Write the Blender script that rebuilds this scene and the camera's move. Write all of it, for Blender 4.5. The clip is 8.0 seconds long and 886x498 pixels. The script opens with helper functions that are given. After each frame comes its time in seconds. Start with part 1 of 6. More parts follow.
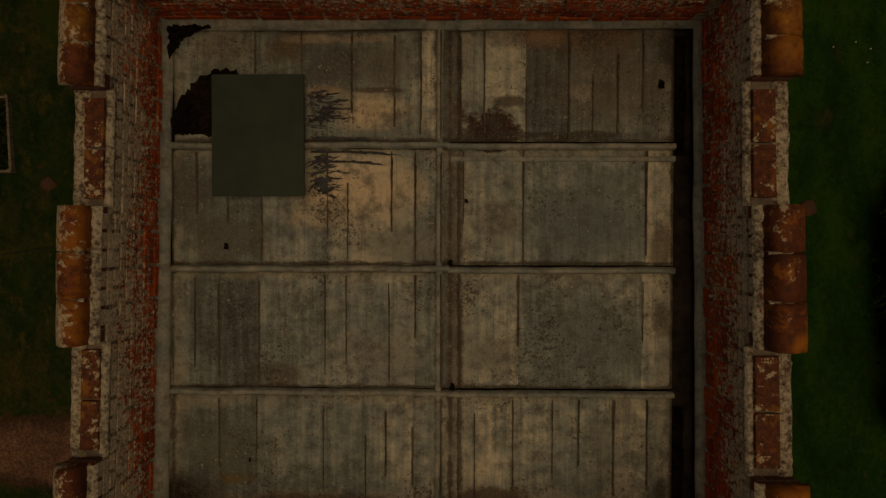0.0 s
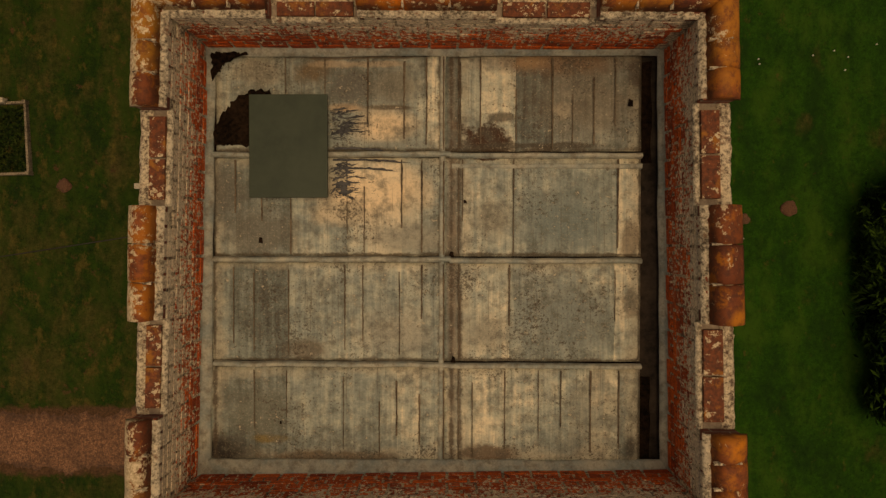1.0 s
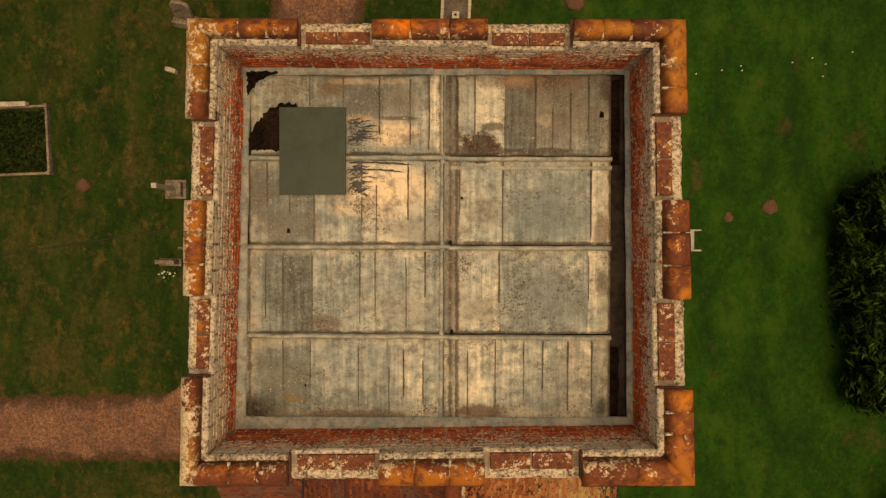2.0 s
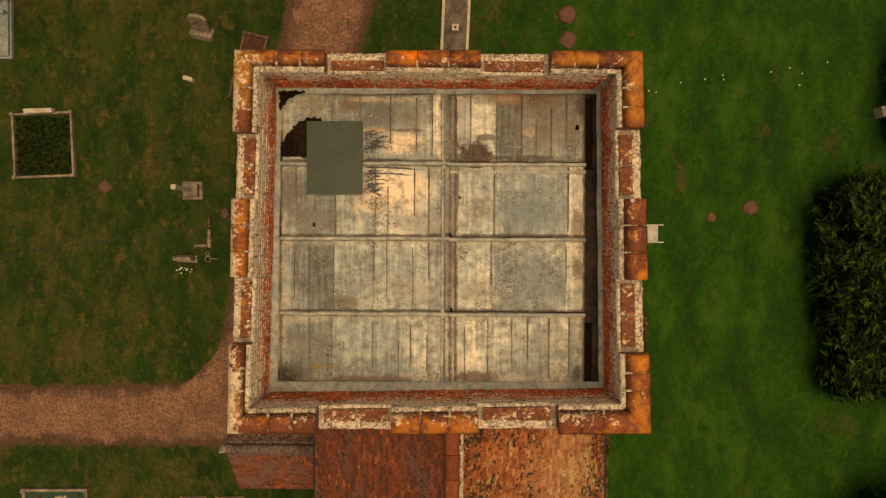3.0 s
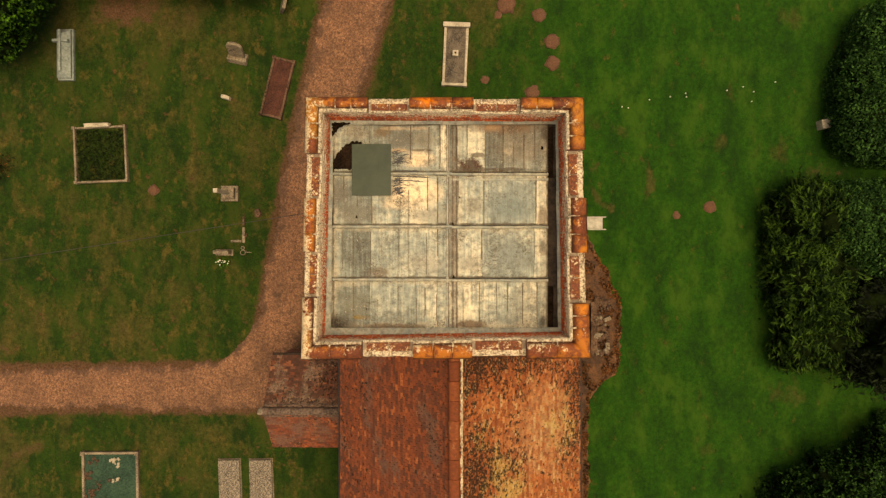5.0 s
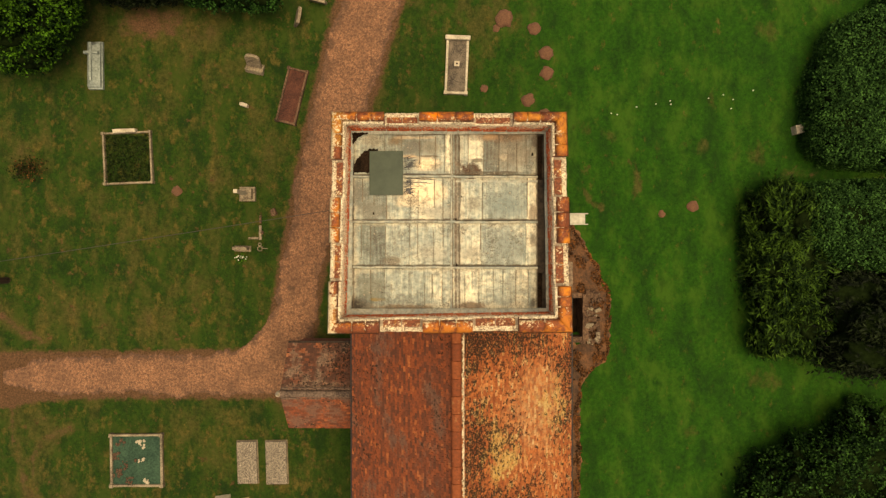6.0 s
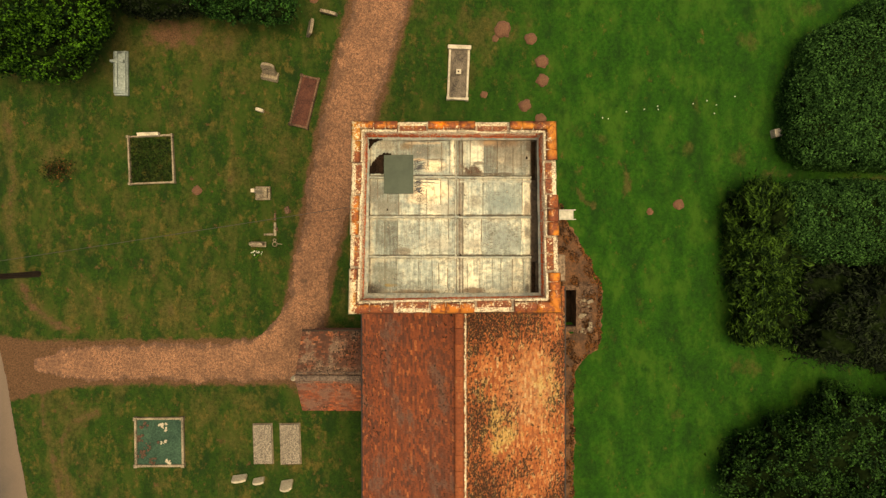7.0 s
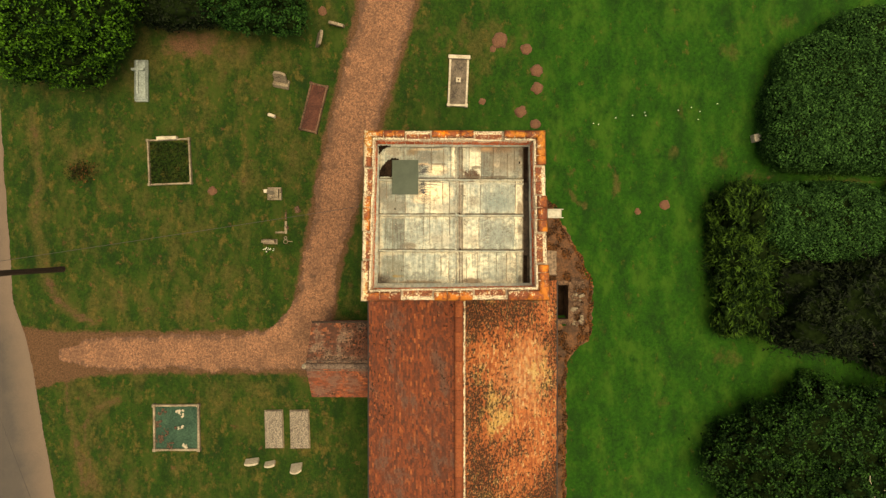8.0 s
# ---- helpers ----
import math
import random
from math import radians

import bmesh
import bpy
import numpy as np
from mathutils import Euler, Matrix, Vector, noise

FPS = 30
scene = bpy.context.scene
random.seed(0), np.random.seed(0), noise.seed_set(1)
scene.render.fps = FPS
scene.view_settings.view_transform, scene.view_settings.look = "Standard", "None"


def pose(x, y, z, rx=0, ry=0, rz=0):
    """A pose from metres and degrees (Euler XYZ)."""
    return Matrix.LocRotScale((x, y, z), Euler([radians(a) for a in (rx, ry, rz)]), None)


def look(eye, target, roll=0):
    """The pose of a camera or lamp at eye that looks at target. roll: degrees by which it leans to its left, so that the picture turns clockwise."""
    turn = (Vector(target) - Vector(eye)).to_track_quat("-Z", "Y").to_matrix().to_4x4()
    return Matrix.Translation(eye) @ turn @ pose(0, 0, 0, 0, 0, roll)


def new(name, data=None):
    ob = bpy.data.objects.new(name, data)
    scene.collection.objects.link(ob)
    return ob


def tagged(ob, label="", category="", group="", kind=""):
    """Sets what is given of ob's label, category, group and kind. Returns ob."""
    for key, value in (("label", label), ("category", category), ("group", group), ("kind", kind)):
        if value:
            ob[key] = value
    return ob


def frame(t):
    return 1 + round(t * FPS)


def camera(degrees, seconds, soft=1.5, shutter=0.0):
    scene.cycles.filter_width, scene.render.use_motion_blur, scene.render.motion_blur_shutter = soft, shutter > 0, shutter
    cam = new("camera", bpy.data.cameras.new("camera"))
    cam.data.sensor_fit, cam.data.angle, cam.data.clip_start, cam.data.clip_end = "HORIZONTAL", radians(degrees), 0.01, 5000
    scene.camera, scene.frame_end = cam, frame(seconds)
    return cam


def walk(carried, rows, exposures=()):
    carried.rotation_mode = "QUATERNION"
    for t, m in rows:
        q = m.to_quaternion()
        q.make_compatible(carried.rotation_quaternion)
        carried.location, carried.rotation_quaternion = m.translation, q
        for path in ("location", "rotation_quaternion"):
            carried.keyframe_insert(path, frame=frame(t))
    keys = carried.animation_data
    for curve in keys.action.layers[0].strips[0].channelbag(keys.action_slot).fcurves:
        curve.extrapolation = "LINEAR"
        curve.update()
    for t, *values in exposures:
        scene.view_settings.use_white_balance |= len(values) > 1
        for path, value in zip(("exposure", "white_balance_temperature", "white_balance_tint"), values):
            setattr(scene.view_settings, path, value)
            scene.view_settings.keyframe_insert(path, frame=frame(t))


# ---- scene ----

cam = camera(70.0, 8.0, 1.35)
ROWS = [
    (0.0, 0.150, 0.264, 16.366, -1.037, 0.947, 0.031),
    (0.5, 0.141, 0.247, 16.744, -0.993, 0.853, 0.027),
    (1.0, 0.123, 0.219, 17.155, -0.974, 0.719, 0.019),
    (1.5, 0.123, 0.175, 17.602, -0.984, 0.626, 0.035),
    (3.0, 0.128, 0.024, 19.275, -0.800, 0.637, 0.095),
    (3.5, 0.117, -0.032, 19.948, -0.703, 0.606, 0.082),
    (4.0, 0.127, -0.080, 20.691, -0.670, 0.615, 0.044),
    (4.5, 0.109, -0.150, 21.498, -0.623, 0.644, -0.005),
    (6.0, 0.024, -0.385, 24.093, -0.470, 0.675, -0.076),
    (6.5, -0.037, -0.464, 24.952, -0.487, 0.687, -0.079),
    (7.0, -0.085, -0.543, 25.803, -0.496, 0.627, -0.095),
    (7.5, -0.103, -0.611, 26.652, -0.502, 0.574, -0.062),
    (8.0, -0.130, -0.665, 27.483, -0.456, 0.546, -0.015),
]
EXPOSURES = [(0.0, -2.42, 11500, 18), (0.5, -1.37, 11600, 18), (1.0, -0.71, 11600, 20), (1.5, -0.10, 11600, 21), (3.0, 0.20, 11400, 20), (3.5, 0.38, 11000, 19), (4.5, 0.61, 10500, 16), (6.0, 0.95, 10000, 10), (8.0, 1.19, 9600, 6)]
walk(cam, [(t, pose(*p)) for t, *p in ROWS], EXPOSURES)

# ---- world and sun: bright overcast, the sun high behind cloud ----
world = bpy.data.worlds.new("sky")
scene.world = world
world.use_nodes = True
sky = world.node_tree.nodes.new("ShaderNodeTexSky")
sky.sky_type, sky.sun_disc = "NISHITA", False
sky.sun_elevation, sky.sun_rotation = radians(80), radians(112)
sky.air_density, sky.dust_density = 1.0, 6.0
world.node_tree.links.new(sky.outputs[0], world.node_tree.nodes["Background"].inputs[0])
world.node_tree.nodes["Background"].inputs[1].default_value = 0.075
lamp = bpy.data.lights.new("sun", "SUN")
lamp.energy, lamp.angle, lamp.color = 1.5, radians(45), (1.0, 0.88, 0.70)
sun = new("sun", lamp)
sun.matrix_world = look((0, 0, 0), (-0.15, 0.06, -1.0)).to_4x4()
sun.location = (8, -3, 50)


# ---- node helpers ----
def blank(name):
    m = bpy.data.materials.new(name)
    m.use_nodes = True
    return m, m.node_tree, m.node_tree.nodes["Principled BSDF"]


def node(nt, kind, **values):
    n = nt.nodes.new("ShaderNode" + kind)
    for key, value in values.items():
        sock = n.inputs[int(key[1:])] if key[0] == "i" and key[1:].isdigit() else n.inputs[key]
        if isinstance(value, bpy.types.NodeSocket):
            nt.links.new(value, sock)
        else:
            sock.default_value = value
    return n


def place(nt, scale=(1, 1, 1), turn=0.0):
    tc = nt.nodes.new("ShaderNodeTexCoord")
    mp = nt.nodes.new("ShaderNodeMapping")
    mp.inputs["Scale"].default_value = scale
    mp.inputs["Rotation"].default_value = (0, 0, turn)
    nt.links.new(tc.outputs["Object"], mp.inputs["Vector"])
    return mp.outputs[0]


def grain(nt, scale, detail=4.0, rough=0.55, vec=None, distort=0.0):
    n = node(nt, "TexNoise", Scale=scale, Detail=detail, Roughness=rough, Distortion=distort)
    nt.links.new(vec or place(nt), n.inputs["Vector"])
    return n.outputs[0]


def spot_at(nt, scale=(1, 1, 1)):
    """Like place(), by the place in the world: for pieces that are objects of their own."""
    mp = nt.nodes.new("ShaderNodeMapping")
    mp.inputs["Scale"].default_value = scale
    nt.links.new(nt.nodes.new("ShaderNodeNewGeometry").outputs["Position"], mp.inputs["Vector"])
    return mp.outputs[0]


def cells(nt, scale, vec=None, feature="F1"):
    n = nt.nodes.new("ShaderNodeTexVoronoi")
    n.feature = feature
    n.inputs["Scale"].default_value = scale
    nt.links.new(vec or place(nt), n.inputs["Vector"])
    return n


def ramp(nt, fac, *stops, easy="LINEAR"):
    n = nt.nodes.new("ShaderNodeValToRGB")
    n.color_ramp.interpolation = easy
    e = n.color_ramp.elements
    while len(e) < len(stops):
        e.new(0.5)
    for el, (at, c) in zip(e, stops):
        el.position = at
        el.color = (*c, 1) if isinstance(c, tuple) else (c, c, c, 1)
    nt.links.new(fac, n.inputs[0])
    return n.outputs[0]


def mix(nt, fac, a, b, kind="MIX"):
    n = nt.nodes.new("ShaderNodeMix")
    n.data_type, n.blend_type = "RGBA", kind
    for i, v in ((0, fac), (6, a), (7, b)):
        if isinstance(v, bpy.types.NodeSocket):
            nt.links.new(v, n.inputs[i])
        else:
            n.inputs[i].default_value = (*v, 1) if isinstance(v, tuple) else v
    return n.outputs[2]


def calc(nt, op, a, b=0.0, clamp=False):
    n = nt.nodes.new("ShaderNodeMath")
    n.operation, n.use_clamp = op, clamp
    for i, v in ((0, a), (1, b)):
        if isinstance(v, bpy.types.NodeSocket):
            nt.links.new(v, n.inputs[i])
        else:
            n.inputs[i].default_value = v
    return n.outputs[0]


def axis(nt, which, vec=None):
    s = nt.nodes.new("ShaderNodeSeparateXYZ")
    nt.links.new(vec or place(nt), s.inputs[0])
    return s.outputs[which]


def finish(nt, bsdf, colour, rough=0.85, bump=None, depth=0.01, strength=0.6):
    if isinstance(colour, tuple):
        bsdf.inputs["Base Color"].default_value = (*colour, 1)
    else:
        nt.links.new(colour, bsdf.inputs["Base Color"])
    if isinstance(rough, float):
        bsdf.inputs["Roughness"].default_value = rough
    else:
        nt.links.new(rough, bsdf.inputs["Roughness"])
    if bump is not None:
        b = node(nt, "Bump", Strength=strength, Distance=depth, Height=bump)
        nt.links.new(b.outputs[0], bsdf.inputs["Normal"])


def pick(nt):
    return nt.nodes.new("ShaderNodeObjectInfo").outputs["Random"]


def island(nt):
    return nt.nodes.new("ShaderNodeNewGeometry").outputs["Random Per Island"]


def both(nt):
    """A number for each piece, whether it is an object or one island of a joined mesh."""
    return calc(nt, "FRACT", calc(nt, "ADD", pick(nt), island(nt)))


# ---- materials ----
def mark(nt, name):
    n = nt.nodes.new("ShaderNodeAttribute")
    n.attribute_name = name
    return n.outputs["Fac"]


def ring_mark(nt, x, y, radius, width):
    """1 along a circle on the ground, falling to 0 within the width."""
    d = node(nt, "VectorMath", i0=node(nt, "CombineXYZ", X=axis(nt, 0), Y=axis(nt, 1)).outputs[0], i1=(x, y, 0))
    d.operation = "DISTANCE"
    off = calc(nt, "ABSOLUTE", calc(nt, "SUBTRACT", d.outputs["Value"], radius))
    return calc(nt, "SUBTRACT", 1.0, calc(nt, "DIVIDE", off, width), True)


def grass_material(name="grass", blade=False):
    m, nt, b = blank(name)
    big = grain(nt, 0.22, 5, 0.6)
    mid = grain(nt, 1.3, 8, 0.70, place(nt, (1.0, 0.6, 1.0), 0.2))
    fine = ramp(nt, calc(nt, "ADD", calc(nt, "MULTIPLY", grain(nt, 7, 7, 0.74), 0.6), calc(nt, "MULTIPLY", grain(nt, 24, 5, 0.7), 0.4)), (0.36, 0.22), (0.64, 0.80))
    east = calc(nt, "MAXIMUM", calc(nt, "MULTIPLY_ADD", axis(nt, 0), 0.11, True), 0.22)
    nt.nodes[-2].inputs[2].default_value = 0.42
    rich = ramp(nt, fine, (0.3, (0.0050, 0.0300, 0.0023)), (0.72, (0.0136, 0.0700, 0.0052)))
    dull = ramp(nt, fine, (0.3, (0.0070, 0.0172, 0.0028)), (0.72, (0.0190, 0.0420, 0.0058)))
    lush = mix(nt, east, dull, rich)
    mown = grain(nt, 1.1, 8, 0.68, place(nt, (1.0, 0.5, 1.0), 0.5))
    lush = mix(nt, ramp(nt, mown, (0.50, 0.0), (0.64, 0.8)), lush, mix(nt, east, (0.0317, 0.0412, 0.0087), (0.0270, 0.0770, 0.0080)))
    lush = mix(nt, ramp(nt, mown, (0.34, 0.75), (0.48, 0.0)), lush, mix(nt, east, (0.0056, 0.0158, 0.0040), (0.0048, 0.0238, 0.0032)))
    dry = ramp(nt, fine, (0.3, (0.0243, 0.0297, 0.0067)), (0.72, (0.0630, 0.0621, 0.0162)))
    thin = ramp(nt, fine, (0.3, (0.0378, 0.0279, 0.0095)), (0.7, (0.0855, 0.0612, 0.0243)))
    worn = calc(nt, "ADD", calc(nt, "MULTIPLY", mid, 0.95), calc(nt, "MULTIPLY", big, 0.25))
    ringed = calc(nt, "MULTIPLY", ring_mark(nt, 6.1, 1.9, 1.05, 0.35), ramp(nt, mid, (0.40, 0.3), (0.58, 1.0)))
    parched = calc(nt, "MAXIMUM", mark(nt, "dry"), calc(nt, "MULTIPLY", ringed, 0.75))
    level = calc(nt, "ADD", calc(nt, "SUBTRACT", worn, calc(nt, "MULTIPLY", east, 0.26)), calc(nt, "MULTIPLY", parched, calc(nt, "ADD", calc(nt, "MULTIPLY", east, 0.22), 0.22)))
    c = mix(nt, ramp(nt, level, (0.55, 0.0), (0.70, 0.95)), lush, dry)
    c = mix(nt, ramp(nt, level, (0.74, 0.0), (0.88, 0.8)), c, thin)
    # dry tufts and reddish wormcast soil, thick to the west and thin on the lawn
    tuft = calc(nt, "ADD", grain(nt, 2.3, 9, 0.74, place(nt, (1.2, 0.75, 1.0), 0.1)), calc(nt, "MULTIPLY", east, -0.075))
    c = mix(nt, ramp(nt, tuft, (0.52, 0.0), (0.62, 0.85)), c, ramp(nt, fine, (0.3, (0.042, 0.036, 0.008)), (0.72, (0.105, 0.082, 0.021))))
    cast = calc(nt, "ADD", grain(nt, 3.1, 8, 0.72, place(nt, (1.0, 1.0, 1.0), 0.7)), calc(nt, "MULTIPLY", east, -0.07))
    c = mix(nt, ramp(nt, cast, (0.575, 0.0), (0.66, 0.85)), c, ramp(nt, fine, (0.3, (0.042, 0.022, 0.010)), (0.72, (0.112, 0.056, 0.026))))
    deep = grain(nt, 1.7, 8, 0.7, place(nt, (1.0, 0.8, 1.0), 1.2))
    c = mix(nt, ramp(nt, deep, (0.36, 0.7), (0.48, 0.0)), c, mix(nt, 0.62, c, (0.003, 0.016, 0.002)))
    bared = calc(nt, "ADD", mark(nt, "bare"), calc(nt, "MULTIPLY", calc(nt, "SUBTRACT", grain(nt, 2.6, 8, 0.72), 0.5), 1.5))
    earth = ramp(nt, grain(nt, 16, 6, 0.7), (0.34, (0.036, 0.020, 0.011)), (0.66, (0.125, 0.066, 0.036)))
    c = mix(nt, ramp(nt, bared, (0.42, 0.0), (0.72, 0.95)), c, earth)
    if blade:
        c = mix(nt, calc(nt, "MULTIPLY", island(nt), 0.4), c, mix(nt, east, (0.028, 0.043, 0.010), (0.023, 0.072, 0.008)))
    b.inputs["Specular IOR Level"].default_value = 0.15
    finish(nt, b, c, 0.95, None if blade else fine, 0.012)
    return m


GRASS = grass_material()
BLADES = grass_material("grass_blades", True)


def gravel_material():
    m, nt, b = blank("gravel")
    v = cells(nt, 40)
    g = ramp(nt, v.outputs["Color"], (0.0, (0.082, 0.036, 0.018)), (0.5, (0.196, 0.091, 0.047)), (1.0, (0.38, 0.207, 0.117)))
    big = grain(nt, 0.8, 8, 0.68)
    c = mix(nt, ramp(nt, big, (0.46, 0.0), (0.66, 0.7)), g, (0.080, 0.040, 0.022))
    c = mix(nt, ramp(nt, grain(nt, 9, 7, 0.72), (0.48, 0.0), (0.60, 0.75)), c, (0.060, 0.030, 0.016))
    edge = calc(nt, "ADD", mark(nt, "rim"), calc(nt, "MULTIPLY", calc(nt, "SUBTRACT", grain(nt, 2.2, 9, 0.74), 0.5), 2.0))
    earth = ramp(nt, grain(nt, 16, 6, 0.7), (0.34, (0.030, 0.016, 0.009)), (0.66, (0.110, 0.057, 0.031)))
    c = mix(nt, ramp(nt, edge, (0.72, 0.0), (1.05, 0.9)), c, earth)
    finish(nt, b, c, 0.9, v.outputs["Distance"], 0.014)
    return m


GRAVEL = gravel_material()


def soil_material(name="soil", k=1.0):
    m, nt, b = blank(name)
    f = grain(nt, 14, 7, 0.72)
    g = grain(nt, 2.4, 6, 0.65)
    c = mix(nt, ramp(nt, g, (0.40, 0.0), (0.60, 1.0)), ramp(nt, f, (0.3, (0.010 * k, 0.006 * k, 0.004 * k)), (0.72, (0.055 * k, 0.028 * k, 0.014 * k))), ramp(nt, f, (0.3, (0.030 * k, 0.015 * k, 0.007 * k)), (0.7, (0.11 * k, 0.048 * k, 0.019 * k))))
    finish(nt, b, c, 0.95, f, 0.05)
    return m


STRAW = soil_material("dry_grass_fringe", 2.0)
SOIL = soil_material("soil", 1.5)


def molehill_material():
    m, nt, b = blank("molehill_earth")
    f = grain(nt, 22, 6, 0.7)
    finish(nt, b, ramp(nt, f, (0.3, (0.060, 0.028, 0.015)), (0.7, (0.165, 0.078, 0.042))), 0.95, f, 0.04)
    return m


MOLE = molehill_material()


def road_material():
    m, nt, b = blank("road")
    f = grain(nt, 40, 4, 0.7)
    g = grain(nt, 0.7, 7, 0.65)
    c = mix(nt, ramp(nt, g, (0.38, 0.0), (0.62, 1.0)), ramp(nt, f, (0.3, (0.0329, 0.0291, 0.0247)), (0.7, (0.0558, 0.0488, 0.0400))), ramp(nt, f, (0.3, (0.0431, 0.0361, 0.0291)), (0.7, (0.0697, 0.0583, 0.0456))))
    sand = ramp(nt, f, (0.3, (0.0887, 0.0646, 0.0444)), (0.7, (0.1362, 0.1001, 0.0709)))
    edge = calc(nt, "ADD", mark(nt, "rim"), calc(nt, "MULTIPLY", calc(nt, "SUBTRACT", g, 0.5), 0.35))
    c = mix(nt, ramp(nt, edge, (0.55, 0.0), (0.95, 1.0)), c, sand)
    finish(nt, b, c, 0.85, f, 0.005)
    return m


ROAD = road_material()


def brick_material(name="brick", lime=0.62, low=11.9, high=12.7):
    """Old red brick; pale lichen and lime in flecks and runs, more of it towards the wall head."""
    m, nt, b = blank(name)
    w = spot_at(nt)
    f = grain(nt, 30, 5, 0.7, w)
    r = both(nt)
    base = ramp(nt, r, (0.0, (0.34, 0.060, 0.024)), (0.35, (0.56, 0.095, 0.028)), (0.7, (0.80, 0.150, 0.034)), (1.0, (0.50, 0.125, 0.056)))
    c = mix(nt, ramp(nt, f, (0.36, 0.55), (0.56, 0.0)), base, (0.06, 0.022, 0.014))
    h = calc(nt, "MULTIPLY", calc(nt, "SUBTRACT", axis(nt, 2, w), low), 1.0 / (high - low))
    # soot in ragged clouds
    soot = calc(nt, "ADD", calc(nt, "MULTIPLY", grain(nt, 5, 6, 0.7, w), 0.6), calc(nt, "MULTIPLY", grain(nt, 26, 4, 0.6, w), 0.4))
    c = mix(nt, ramp(nt, soot, (0.54, 0.0), (0.62, 0.8)), c, (0.052, 0.026, 0.020))
    # a grey-cream crust of lichen, closed under the coping and breaking up into flecks below it
    cloud = calc(nt, "ADD", calc(nt, "MULTIPLY", grain(nt, 3, 5, 0.65, w), 0.45), calc(nt, "MULTIPLY", calc(nt, "POWER", calc(nt, "MAXIMUM", h, 0.0), 1.5), 0.345))
    fleck = grain(nt, 34, 5, 0.7, spot_at(nt, (1, 1, 0.75)))
    spot = calc(nt, "SUBTRACT", calc(nt, "ADD", cloud, calc(nt, "MULTIPLY", fleck, 1.0)), 0.268)
    spot = calc(nt, "ADD", spot, calc(nt, "MULTIPLY", calc(nt, "SUBTRACT", calc(nt, "MULTIPLY", axis(nt, 0, w), -1.0), 1.75, True), 0.30))
    pale = ramp(nt, grain(nt, 45, 4, 0.6, w), (0.35, (0.46, 0.395, 0.285)), (0.62, (0.88, 0.77, 0.56)))
    c = mix(nt, ramp(nt, spot, (0.895 - lime * 0.5, 0.0), (0.935 - lime * 0.5, 0.92)), c, pale)
    pit = calc(nt, "ADD", calc(nt, "MULTIPLY", grain(nt, 42, 5, 0.7, w), 0.75), calc(nt, "MULTIPLY", grain(nt, 7, 4, 0.6, w), 0.25))
    c = mix(nt, ramp(nt, pit, (0.385, 0.85), (0.430, 0.0)), c, (0.075, 0.042, 0.028))
    b.inputs["Specular IOR Level"].default_value = 0.25
    finish(nt, b, c, 0.9, f, 0.01)
    return m


BRICK = brick_material()


def mortar_material(name="lime_mortar", low=(0.13, 0.092, 0.062), high=(0.74, 0.635, 0.445)):
    """Lime crusted with lichen, pitted and dark in the pits."""
    m, nt, b = blank(name)
    f = grain(nt, 34, 7, 0.72)
    g = grain(nt, 6, 5, 0.65)
    k = calc(nt, "ADD", calc(nt, "MULTIPLY", f, 0.7), calc(nt, "MULTIPLY", g, 0.3))
    c = ramp(nt, k, (0.36, (0.06, 0.035, 0.024)), (0.43, low), (0.56, high))
    c = mix(nt, ramp(nt, grain(nt, 11, 6, 0.7), (0.56, 0.0), (0.66, 0.7)), c, (0.17, 0.062, 0.028))
    finish(nt, b, c, 0.95, f, 0.02, 0.9)
    return m


MORTAR = mortar_material()
CRUST = mortar_material("lichen_crust", (0.16, 0.135, 0.095), (0.70, 0.615, 0.45))


def blot(nt, x, y, rx, ry, soft=0.5, ragged=0.5):
    """A ragged stain round a place on the roof: 1 inside, 0 outside."""
    v = node(nt, "Mapping", Vector=place(nt), Location=(-x / rx, -y / ry, 0), Scale=(1 / rx, 1 / ry, 0)).outputs[0]
    n = nt.nodes.new("ShaderNodeVectorMath")
    n.operation = "LENGTH"
    nt.links.new(v, n.inputs[0])
    d = calc(nt, "ADD", n.outputs["Value"], calc(nt, "MULTIPLY", calc(nt, "SUBTRACT", grain(nt, 3.2, 9, 0.7), 0.5), ragged * 3.4))
    return ramp(nt, d, (1 - soft, 1.0), (1.0, 0.0))


